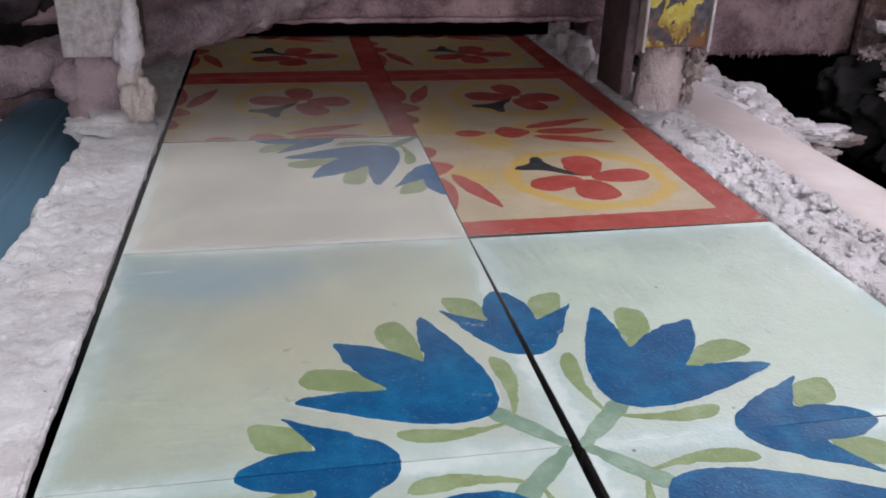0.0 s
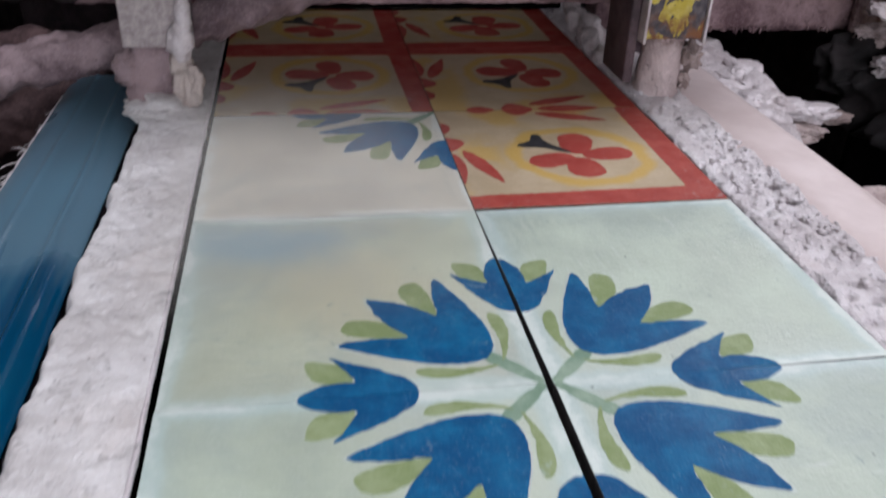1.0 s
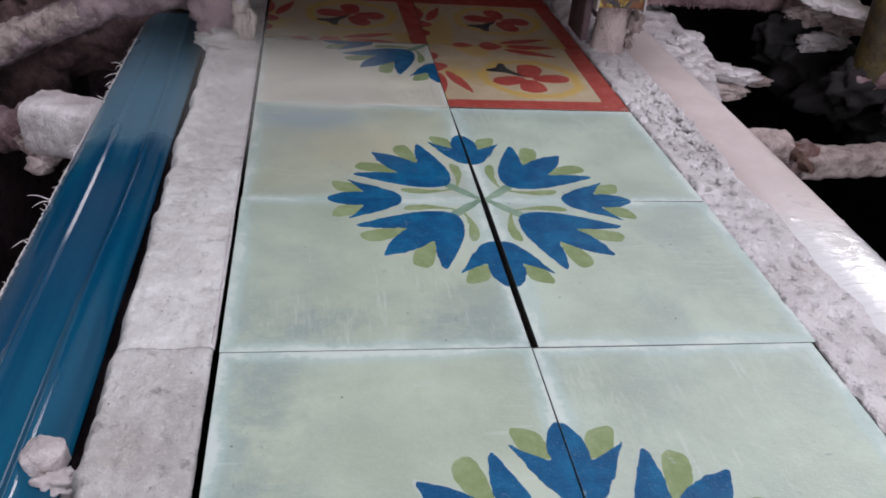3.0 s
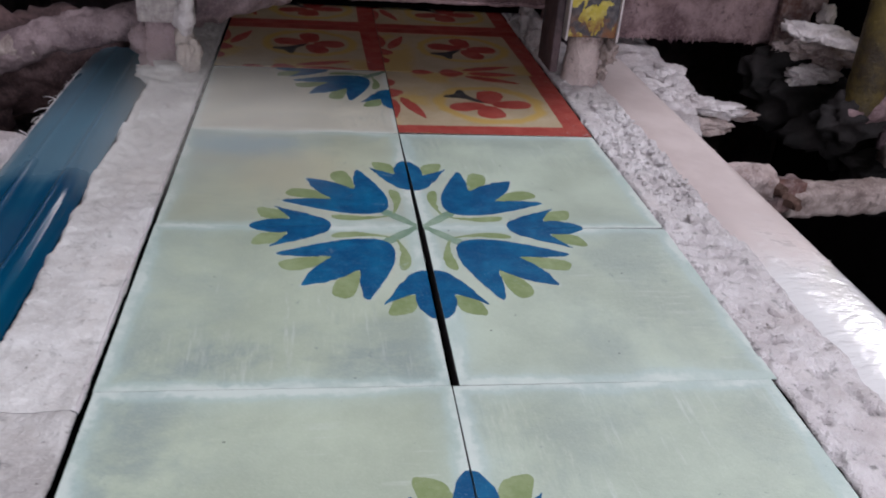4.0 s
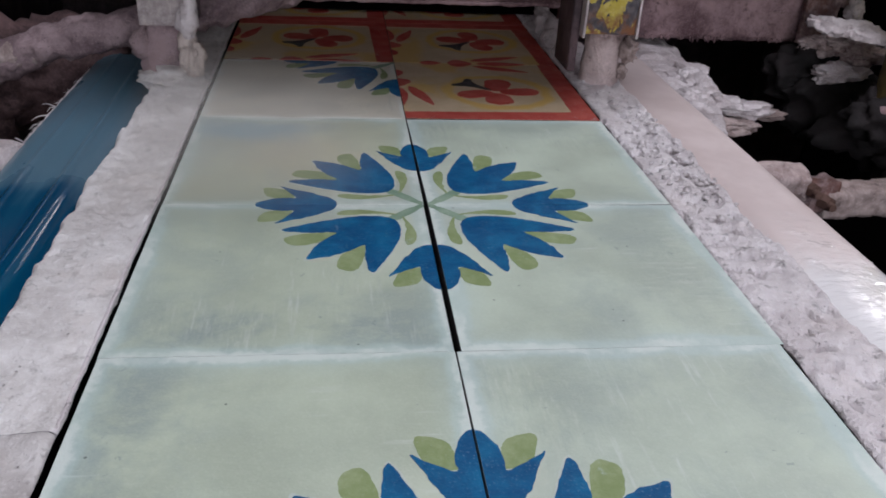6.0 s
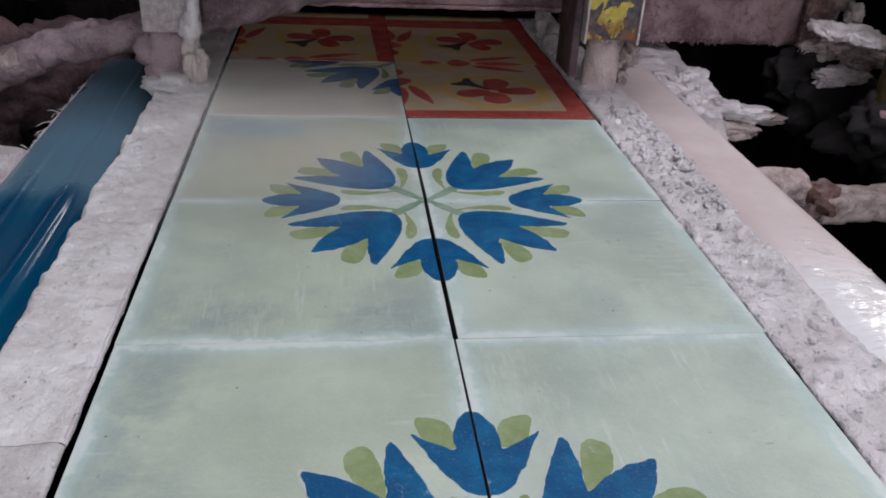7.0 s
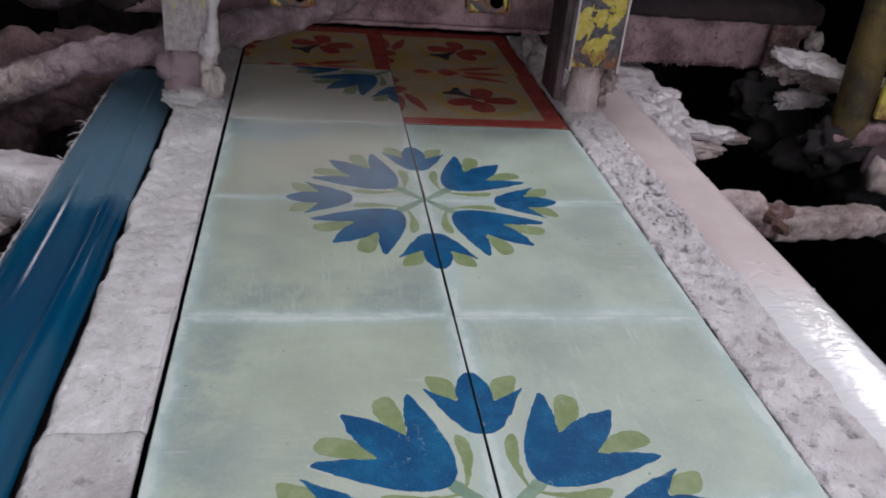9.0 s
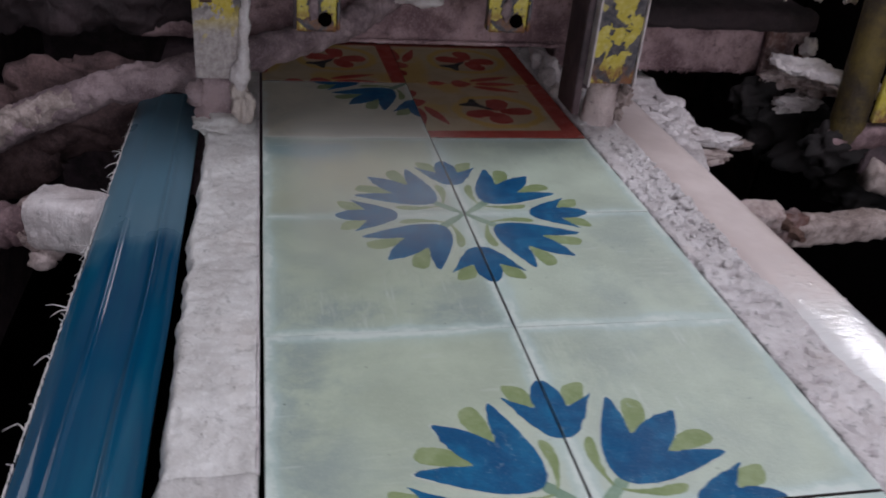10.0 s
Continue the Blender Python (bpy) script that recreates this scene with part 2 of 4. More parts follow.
def crust_material(name, light, dark, rough=0.75, pits=0.5, scale=1.0, bumpy=0.004):
    """Dried slip: pale, lumpy, with dark pits and dirt."""
    m, nt, b = material(name, light, rough)
    big = grain(nt, 16 * scale, 6, 0.7)
    mid = grain(nt, 75 * scale, 5, 0.7)
    fine = grain(nt, 380 * scale, 3, 0.6)
    colour = blend(nt, span(nt, big, 0.36, 0.66), dark, light)
    colour = blend(nt, maths(nt, "MULTIPLY", span(nt, mid, 0.30, 0.44, 1, 0), pits), colour, tuple(c * 0.35 for c in dark))
    colour = blend(nt, maths(nt, "MULTIPLY", span(nt, fine, 0.5, 0.75), 0.4), colour, tuple(min(0.85, c * 1.25) for c in light))
    holes = node(nt, "ShaderNodeTexVoronoi", Scale=190.0 * scale)
    nt.links.new(object_coords(nt), holes.inputs["Vector"])
    depth = maths(nt, "ADD", holes.outputs["Distance"], maths(nt, "MULTIPLY", maths(nt, "ADD", fine, grain(nt, 48 * scale, 3, 0.6)), 0.3))
    hole = maths(nt, "MULTIPLY", span(nt, depth, 0.34, 0.46, 1, 0), span(nt, grain(nt, 26 * scale, 4, 0.65), 0.5, 0.6))
    colour = blend(nt, maths(nt, "MULTIPLY", hole, 0.65), colour, tuple(c * 0.3 for c in dark))
    crack = node(nt, "ShaderNodeTexNoise", Scale=13.0 * scale, Detail=5.0, Roughness=0.6)
    nt.links.new(object_coords(nt), crack.inputs["Vector"])
    seam = span(nt, maths(nt, "ABSOLUTE", maths(nt, "SUBTRACT", crack.outputs["Fac"], 0.5)), 0.0, 0.006, 1, 0)
    seam = maths(nt, "MULTIPLY", seam, span(nt, grain(nt, 9 * scale, 2, 0.5), 0.5, 0.62))
    colour = blend(nt, maths(nt, "MULTIPLY", seam, 0.5), colour, tuple(c * 0.45 for c in dark))
    tan = maths(nt, "MULTIPLY", span(nt, grain(nt, 11 * scale, 5, 0.65), 0.52, 0.7), 0.22)
    colour = blend(nt, tan, colour, (light[0] * 0.86, light[1] * 0.76, light[2] * 0.70))
    height = maths(nt, "SUBTRACT", maths(nt, "ADD", mid, maths(nt, "MULTIPLY", fine, 0.35)), maths(nt, "MULTIPLY", hole, 0.5))
    finish(nt, b, colour, None, height, bumpy, 0.8)
    return m


def chipped_paint_material(name="chipped_yellow_paint", worn=-3.4, cover=0.445):
    """Yellow paint flaking off dark primer, rust showing at the lower end."""
    m, nt, b = material(name, (0.6, 0.5, 0.05), 0.5)
    x, y, z = axes(nt)
    flakes = grain(nt, 34, 5, 0.55, None, 0.3)
    chip = span(nt, maths(nt, "ADD", flakes, maths(nt, "MULTIPLY", maths(nt, "ABSOLUTE", x), worn)), cover, cover + 0.015)
    dirt = grain(nt, 140, 4, 0.7)
    primer = blend(nt, span(nt, dirt, 0.35, 0.7), (0.035, 0.033, 0.045), (0.13, 0.115, 0.125))
    yellow = blend(nt, span(nt, dirt, 0.4, 0.75), (0.54, 0.43, 0.05), (0.68, 0.59, 0.18))
    colour = blend(nt, chip, primer, yellow)
    rust = maths(nt, "MULTIPLY", span(nt, z, 0.012, 0.035, 1, 0), span(nt, grain(nt, 60, 4, 0.6), 0.35, 0.6))
    colour = blend(nt, rust, colour, (0.20, 0.075, 0.025))
    dust = maths(nt, "MULTIPLY", span(nt, grain(nt, 22, 4, 0.6), 0.5, 0.7), 0.5)
    colour = blend(nt, dust, colour, (0.33, 0.29, 0.29))
    finish(nt, b, colour, None, maths(nt, "ADD", chip, dirt), 0.0012, 0.6)
    return m


def old_paint_material():
    """Grey slip over yellow paint that still shows near the top."""
    m, nt, b = material("slip_covered_paint", (0.35, 0.32, 0.31), 0.65)
    x, y, z = axes(nt)
    dirt = grain(nt, 120, 5, 0.7)
    grey = blend(nt, span(nt, dirt, 0.3, 0.7), (0.27, 0.225, 0.225), (0.50, 0.44, 0.43))
    yellow = blend(nt, span(nt, dirt, 0.4, 0.75), (0.50, 0.37, 0.03), (0.62, 0.5, 0.14))
    chip = maths(nt, "MULTIPLY", span(nt, grain(nt, 36, 5, 0.55), 0.47, 0.485), span(nt, z, 0.05, 0.085))
    spot = maths(nt, "MULTIPLY", span(nt, grain(nt, 42, 4, 0.5), 0.6, 0.64), 0.5)
    colour = blend(nt, maths(nt, "MAXIMUM", chip, spot), grey, yellow)
    bare = maths(nt, "MULTIPLY", span(nt, grain(nt, 28, 4, 0.6), 0.55, 0.57), span(nt, z, 0.06, 0.1))
    colour = blend(nt, bare, colour, (0.05, 0.045, 0.055))
    finish(nt, b, colour, None, maths(nt, "ADD", dirt, chip), 0.001, 0.6)
    return m


def wet_strip_material(name, deep, pale, rough):
    """Glossy plastic strip, wet, with long drag marks."""
    m, nt, b = material(name, deep, rough)
    stretch = node(nt, "ShaderNodeMapping")
    stretch.inputs["Scale"].default_value = (28, 2.2, 28)
    nt.links.new(object_coords(nt), stretch.inputs["Vector"])
    drag = grain(nt, 1.0, 4, 0.6, stretch.outputs[0])
    cloud = grain(nt, 12, 3, 0.5)
    colour = blend(nt, span(nt, drag, 0.35, 0.75), deep, pale)
    # greyer and rougher towards the spray machine
    x, y, z = axes(nt)
    far_grey = span(nt, maths(nt, "ADD", maths(nt, "ADD", y, maths(nt, "MULTIPLY", drag, 0.16)), maths(nt, "MULTIPLY", cloud, 0.12)), 0.29, 0.385, 0, 0.58)
    colour = blend(nt, far_grey, colour, (0.16, 0.265, 0.325))
    gloss = maths(nt, "ADD", span(nt, cloud, 0.35, 0.7, rough * 0.7, rough * 1.6), maths(nt, "MULTIPLY", far_grey, 0.35))
    finish(nt, b, colour, gloss, maths(nt, "ADD", drag, maths(nt, "MULTIPLY", cloud, 0.8)), 0.001, 0.3)
    return m


def slip_strip_material():
    """Pinkish slip over a blue plastic strip: smooth, and wet towards the near end."""
    m, nt, b = material("wet_pink_slip", (0.56, 0.44, 0.40), 0.4)
    x, y, z = axes(nt)
    cloud = grain(nt, 18, 4, 0.6)
    colour = blend(nt, span(nt, cloud, 0.35, 0.7), (0.60, 0.495, 0.48), (0.68, 0.575, 0.56))
    # White sheen of the wet near end, painted into the colour.
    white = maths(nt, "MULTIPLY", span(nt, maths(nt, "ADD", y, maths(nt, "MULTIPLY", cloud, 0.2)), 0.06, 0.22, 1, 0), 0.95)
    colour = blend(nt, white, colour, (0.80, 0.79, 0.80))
    ribs = node(nt, "ShaderNodeMapping")
    ribs.inputs["Scale"].default_value = (30, 85, 30)
    ribs.inputs["Rotation"].default_value = (0, 0, 0.55)
    nt.links.new(object_coords(nt), ribs.inputs["Vector"])
    smears = grain(nt, 1.0, 4, 0.6, ribs.outputs[0])
    patchy = maths(nt, "ADD", maths(nt, "MULTIPLY", grain(nt, 34, 4, 0.6), 0.22), maths(nt, "MULTIPLY", smears, 0.16))
    wet = span(nt, maths(nt, "ADD", y, patchy), 0.17, 0.30, 1, 0)
    crisp = span(nt, wet, 0.3, 0.7)
    gloss = maths(nt, "ADD", maths(nt, "MULTIPLY", crisp, -0.40), 0.50)
    height = maths(nt, "ADD", maths(nt, "MULTIPLY", cloud, 0.4), maths(nt, "MULTIPLY", wet, maths(nt, "MULTIPLY", smears, 0.7)))
    finish(nt, b, colour, gloss, height, 0.006, 0.6)
    return m


def mist_material():
    """Fine spray: mostly clear, thicker in drifting clouds, fading out to its borders."""
    m, nt, b = material("spray_mist", (0.6, 0.6, 0.61), 1.0)
    nt.nodes.remove(b)
    tex = nt.nodes.new("ShaderNodeTexCoord")
    gx, gy, gz = axes(nt, tex.outputs["Generated"])
    dens = maths(nt, "MULTIPLY", span(nt, gx, 0.0, 0.18), span(nt, gx, 0.6, 1.0, 1, 0))
    dens = maths(nt, "MULTIPLY", dens, maths(nt, "MULTIPLY", span(nt, gy, 0.0, 0.4), span(nt, gy, 0.6, 1.0, 1, 0)))
    dens = maths(nt, "MULTIPLY", dens, span(nt, grain(nt, 7, 2, 0.5), 0.2, 0.8, 0.5, 1.0))
    dens = maths(nt, "MULTIPLY", dens, MIST)
    clear = nt.nodes.new("ShaderNodeBsdfTransparent")
    white = nt.nodes.new("ShaderNodeBsdfTranslucent")
    white.inputs[0].default_value = (0.80, 0.77, 0.72, 1)
    drop = nt.nodes.new("ShaderNodeBsdfDiffuse")
    drop.inputs[0].default_value = (0.80, 0.77, 0.72, 1)
    both, mix = nt.nodes.new("ShaderNodeMixShader"), nt.nodes.new("ShaderNodeMixShader")
    nt.links.new(white.outputs[0], both.inputs[1])
    nt.links.new(drop.outputs[0], both.inputs[2])
    both.inputs[0].default_value = 0.9
    nt.links.new(dens, mix.inputs[0])
    nt.links.new(clear.outputs[0], mix.inputs[1])
    nt.links.new(both.outputs[0], mix.inputs[2])
    nt.links.new(mix.outputs[0], nt.nodes["Material Output"].inputs[0])
    return m


MIST = 0.092
SAGE = tile_material("sage_tile_glaze", (0.42, 0.482, 0.38), (0.435, 0.555, 0.535), (0.49, 0.535, 0.445), 0.0, 0.85)
SAGE_PALE = tile_material("pale_sage_tile_glaze", (0.44, 0.51, 0.42), (0.445, 0.56, 0.55), (0.485, 0.535, 0.45), 0.0, 0.35)
SAGE_STAINED = tile_material("stained_sage_tile_glaze", (0.435, 0.47, 0.36), (0.445, 0.555, 0.525), (0.49, 0.505, 0.42), 0.75)
CREAM = tile_material("cream_tile_glaze", (0.585, 0.555, 0.46), (0.60, 0.58, 0.50), (0.57, 0.55, 0.46), 0.0)
RED_TILE = red_tile_material()
BLUE = glaze_paint("cobalt_blue_glaze", (0.001, 0.066, 0.180), (0.004, 0.125, 0.270))
LEAF = glaze_paint("leaf_green_glaze", (0.205, 0.265, 0.115), (0.30, 0.36, 0.20))
HALO = glaze_paint("pale_blue_bleed", (0.44, 0.51, 0.47), (0.52, 0.56, 0.50))
STEM = glaze_paint("grey_green_glaze", (0.17, 0.265, 0.19), (0.30, 0.39, 0.30))
RED = glaze_paint("brick_red_glaze", (0.33, 0.050, 0.040), (0.42, 0.085, 0.066))
BLACK = glaze_paint("black_glaze", (0.025, 0.025, 0.03), (0.05, 0.05, 0.05))
CLAY = crust_material("dirty_tile_edge", (0.10, 0.09, 0.085), (0.04, 0.035, 0.035), 0.8, 0.5)
CRUST = crust_material("dried_white_slip", (0.74, 0.675, 0.685), (0.46, 0.395, 0.40), 0.6, pits=0.5)
RAIL_CRUST = crust_material("grey_white_slip", (0.74, 0.72, 0.715), (0.54, 0.51, 0.50), 0.6, pits=0.5, bumpy=0.004)
PINK_CRUST = crust_material("dirty_rose_slip", (0.66, 0.545, 0.535), (0.27, 0.19, 0.18), 0.5, pits=0.8, bumpy=0.007)
TAN_CRUST = crust_material("cream_dried_slip", (0.66, 0.575, 0.53), (0.44, 0.365, 0.335), pits=0.4)
DIRTY_CRUST = crust_material("dirty_pinkish_slip", (0.50, 0.405, 0.385), (0.20, 0.145, 0.135), pits=0.6)
# Darker grey for the left rail's near piece.
NEAR_CRUST = crust_material("darker_grey_slip", (0.58, 0.555, 0.55), (0.38, 0.352, 0.345), 0.6, pits=0.6, bumpy=0.004)
PITTED = crust_material("pitted_white_slip", (0.82, 0.77, 0.785), (0.63, 0.57, 0.58), 0.36, pits=0.9, bumpy=0.009)
MUD = crust_material("brown_grey_sludge", (0.31, 0.205, 0.218), (0.10, 0.056, 0.063), 0.8, 0.6)
GREY_MUD = crust_material("grey_sludge", (0.37, 0.275, 0.29), (0.135, 0.089, 0.100), 0.8, 0.5)
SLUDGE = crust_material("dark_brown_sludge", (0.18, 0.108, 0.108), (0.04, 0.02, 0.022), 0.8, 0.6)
# Shaded copy of the sludge: the darkness on the right is in its colour.
SHADED_SLUDGE = crust_material("shaded_brown_sludge", (0.013, 0.008, 0.009), (0.004, 0.0025, 0.003), 0.8, 0.6)
RUSTY = crust_material("rusty_steel", (0.15, 0.085, 0.068), (0.06, 0.028, 0.02), 0.7, 0.6)
def rust_spots():
    m, nt, b = material("rust_spotted_slip", (0.2, 0.16, 0.16), 0.75)
    mud = blend(nt, span(nt, grain(nt, 60, 5, 0.7), 0.35, 0.65), (0.11, 0.070, 0.072), (0.36, 0.26, 0.26))
    rust = span(nt, grain(nt, 22, 6, 0.7), 0.42, 0.66)
    finish(nt, b, blend(nt, rust, mud, (0.11, 0.036, 0.022)), None, grain(nt, 120, 4, 0.7), 0.003, 0.7)
    return m


RUST_SPOTS = rust_spots()
DARK_STEEL = crust_material("dark_dirty_steel", (0.12, 0.079, 0.09), (0.04, 0.025, 0.031), 0.6, 0.5)
# Near black: shade put into floor, bed, bars and holes; also the flap's rubber.
SHADE_BLACK = crust_material("unlit_black", (0.0016, 0.0012, 0.0013), (0.0009, 0.0007, 0.0007), 0.9, 0.4)
SHADE_BLACK.node_tree.nodes["Principled BSDF"].inputs["Specular IOR Level"].default_value = 0.02
PLASTER = crust_material("grey_plaster", (0.36, 0.35, 0.34), (0.25, 0.24, 0.23), 0.85, 0.1, 0.2)
# Shade is put into this colour for flange, upper beam and rear mound.
GLOOM = crust_material("shaded_purple_sludge", (0.038, 0.022, 0.026), (0.013, 0.007, 0.009), 0.8, 0.5)
LILAC = crust_material("lilac_brown_slip", (0.46, 0.312, 0.328), (0.15, 0.084, 0.095), 0.75, 0.6)
# Dirty yellow paint with the post's shade put into a dark olive.
OLIVE = crust_material("shaded_dirty_yellow_paint", (0.115, 0.080, 0.016), (0.035, 0.022, 0.012), 0.6, 0.5)
YELLOW = chipped_paint_material()
YELLOW_RIM = chipped_paint_material("yellow_rimmed_steel", 9.0, 0.60)
YELLOW_SHEET = chipped_paint_material("worn_yellow_sheet", 0.0, 0.37)
OLD_PAINT = old_paint_material()
BLUE_STRIP = wet_strip_material("wet_blue_plastic", (0.0006, 0.050, 0.118), (0.002, 0.088, 0.165), 0.10)
BLUE_STRIP.node_tree.nodes["Principled BSDF"].inputs["Specular IOR Level"].default_value = 0.35
PINK_SLIP = slip_strip_material()
THREAD = material("pale_thread", (0.6, 0.55, 0.55), 0.8)[0]
MIST_MAT = mist_material()


# ---- mesh helpers ----
def thing(name, label, category, group="", kind="", at=None):
    ob = new(name)
    ob.empty_display_size = 0.02
    if at is not None:
        ob.matrix_basis = at
    return tagged(ob, label, category, group, kind)


def part(name, bm, mat, parent=None, label="", smooth=False, at=None):
    me = bpy.data.meshes.new(name)
    bm.normal_update()
    bm.to_mesh(me)
    bm.free()
    me.materials.append(mat)
    if smooth:
        me.shade_smooth()
    ob = new(name, me)
    if at is not None:
        ob.matrix_basis = at
    if parent is not None:
        ob.parent = parent
    if label:
        ob["label"] = label
    return ob


def box(bm, x0, x1, y0, y1, z0, z1, bevel=0.0):
    m = Matrix.Translation(((x0 + x1) / 2, (y0 + y1) / 2, (z0 + z1) / 2)) @ Matrix.Diagonal((x1 - x0, y1 - y0, z1 - z0, 1))
    made = bmesh.ops.create_cube(bm, size=1, matrix=m)["verts"]
    if bevel:
        edges = list({e for v in made for e in v.link_edges})
        bmesh.ops.bevel(bm, geom=edges, offset=bevel, segments=2, affect="EDGES", profile=0.5)
    return bm


def rough(p, amp, scale, seed=0.0):
    q = Vector(p) * scale + Vector((seed * 3.1, seed * 1.7, seed))
    return (noise.noise_vector(q) + 0.5 * noise.noise_vector(q * 2.3) + 0.25 * noise.noise_vector(q * 5.1)) * amp


def sweep(bm, path, w, h, power=2.0, around=16, amp=0.0, scale=25.0, seed=0.0, up=(0, 0, 1), steps=40):
    """A bar along path: rounded section w x h (power 2 round, 6 boxy), lumpy by amp."""
    path = [Vector(p) for p in path]
    count = len(path) - 1
    rings = []
    for i in range(steps + 1):
        s = i / steps * count
        k = min(int(s), count - 1)
        f = s - k
        p0, p1, p2, p3 = path[max(k - 1, 0)], path[k], path[k + 1], path[min(k + 2, count)]
        c = 0.5 * (2 * p1 + (p2 - p0) * f + (2 * p0 - 5 * p1 + 4 * p2 - p3) * f * f + (3 * p1 - p0 - 3 * p2 + p3) * f ** 3)
        d = (p2 - p1).normalized()
        side = d.cross(Vector(up)).normalized()
        top = side.cross(d)
        ww = w(i / steps) if callable(w) else w
        hh = h(i / steps) if callable(h) else h
        ring = []
        for j in range(around):
            a = 2 * math.pi * (j + 0.5) / around
            ca, sa = math.cos(a), math.sin(a)
            r = (abs(ca) ** power + abs(sa) ** power) ** (-1 / power)
            p = c + side * (ca * r * ww / 2) + top * (sa * r * hh / 2)
            ring.append(bm.verts.new(p + rough(p, amp, scale, seed) if amp else p))
        rings.append(ring)
    for a, b in zip(rings, rings[1:]):
        for j in range(around):
            bm.faces.new((a[j], a[(j + 1) % around], b[(j + 1) % around], b[j]))
    bm.faces.new(rings[0][::-1])
    bm.faces.new(rings[-1])
    return bm


def lump(bm, centre, radii, amp=0.3, scale=1.6, seed=0.0, detail=3):
    """A knobbly lump of dried slip."""
    made = bmesh.ops.create_icosphere(bm, subdivisions=detail, radius=1.0)["verts"]
    for v in made:
        q = v.co * scale + Vector((seed * 3.1, seed * 1.7, seed))
        f = 1 + amp * (noise.noise(q) + 0.5 * noise.noise(q * 2.2) + 0.3 * noise.noise(q * 4.7) + 0.16 * noise.noise(q * 10))
        if detail > 3:
            f += amp * (0.10 * noise.noise(q * 19) - 0.22 * max(0.0, noise.noise(q * 5.3) - 0.12))
        v.co = Vector(centre) + Vector((v.co.x * f * radii[0], v.co.y * f * radii[1], v.co.z * f * radii[2]))
    return bm


def drips(bm, spots, size, seed):
    """Hanging tapered drips and crumbs along an edge."""
    rng = random.Random(seed)
    for p in spots:
        r = size * rng.uniform(0.4, 1.0)
        n = rng.uniform(1.0, 3.0)
        made = bmesh.ops.create_icosphere(bm, subdivisions=1, radius=1.0)["verts"]
        for v in made:
            pinch = 1.0 if v.co.z > 0 else 1.0 + 0.7 * v.co.z
            v.co = Vector(p) + Vector((v.co.x * r * pinch, v.co.y * r * pinch, v.co.z * r * n)) + rough(v.co, r * 0.35, 1.4, rng.random() * 50)
    return bm


# ---- room ----
# Unseen shell round the line; its openings sit where the lamps stand.
def room():
    x0, x1, y0, y1, z0, z1, t = -2.2, 2.2, -2.5, 3.2, -0.8, 2.4, 0.12

    def wall(name, pieces, label):
        bm = bmesh.new()
        for p in pieces:
            box(bm, *p)
        tagged(part(name, bm, PLASTER), label, "wall", kind="structure")

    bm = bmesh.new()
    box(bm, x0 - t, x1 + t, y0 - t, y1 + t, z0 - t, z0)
    tagged(part("floor", bm, SHADE_BLACK), "floor under the glazing line, blackened to read as unlit", "floor", kind="structure")
    # back wall with a wide opening
    wall("wall_south", [(x0, -0.8, y0 - t, y0, z0, z1), (1.2, x1, y0 - t, y0, z0, z1), (-0.8, 1.2, y0 - t, y0, z0, 0.1), (-0.8, 1.2, y0 - t, y0, 1.2, z1)], "plain grey plaster wall with a wide opening")
    wall("wall_north", [(x0, -0.5, y1, y1 + t, z0, z1), (0.2, x1, y1, y1 + t, z0, z1), (-0.5, 0.2, y1, y1 + t, z0, 1.0), (-0.5, 0.2, y1, y1 + t, 2.1, z1)], "plain unseen grey plaster wall opened for an added lamp")
    wall("wall_west", [(x0 - t, x0, y0 - t, 0.95, z0, z1), (x0 - t, x0, 2.25, y1 + t, z0, z1), (x0 - t, x0, 0.95, 2.25, z0, 1.1), (x0 - t, x0, 0.95, 2.25, 2.0, z1)], "plain unseen grey plaster wall opened for an added lamp")
    wall("wall_east", [(x1, x1 + t, y0 - t, 1.4, z0, z1), (x1, x1 + t, 2.8, y1 + t, z0, z1), (x1, x1 + t, 1.4, 2.8, z0, 1.05), (x1, x1 + t, 1.4, 2.8, 1.95, z1)], "plain unseen grey plaster wall opened for an added lamp")
    bm = bmesh.new()
    for p in ((x0, -0.25, y0, y1), (1.25, x1, y0, y1), (-0.25, 1.25, y0, -1.35), (-0.25, 1.25, -0.05, y1)):
        box(bm, *p, z1, z1 + t)
    tagged(part("ceiling", bm, PLASTER), "plain grey roof slab with a skylight opening", "ceiling", kind="structure")


room()

# ---- tiles ----
TILE, PITCH, THICK = 0.2000, 0.2003, 0.016


def rounded(points, times=2):
    for _ in range(times):
        out = []
        for (ax, ay), (bx, by) in zip(points, points[1:] + points[:1]):
            out += [(ax * 0.75 + bx * 0.25, ay * 0.75 + by * 0.25), (ax * 0.25 + bx * 0.75, ay * 0.25 + by * 0.75)]
        points = out
    return points


def clipped(points, axis, limit, keep_above=True):
    out = []
    for a, b in zip(points, points[1:] + points[:1]):
        ia, ib = (a[axis] >= limit) == keep_above, (b[axis] >= limit) == keep_above
        if ia:
            out.append(a)
        if ia != ib:
            f = (limit - a[axis]) / (b[axis] - a[axis])
            out.append((a[0] + (b[0] - a[0]) * f, a[1] + (b[1] - a[1]) * f))
    return out


def swap(points):
    return [(v, u) for u, v in points]


def mirrored(points):
    return [(-u, v) for u, v in reversed(points)]


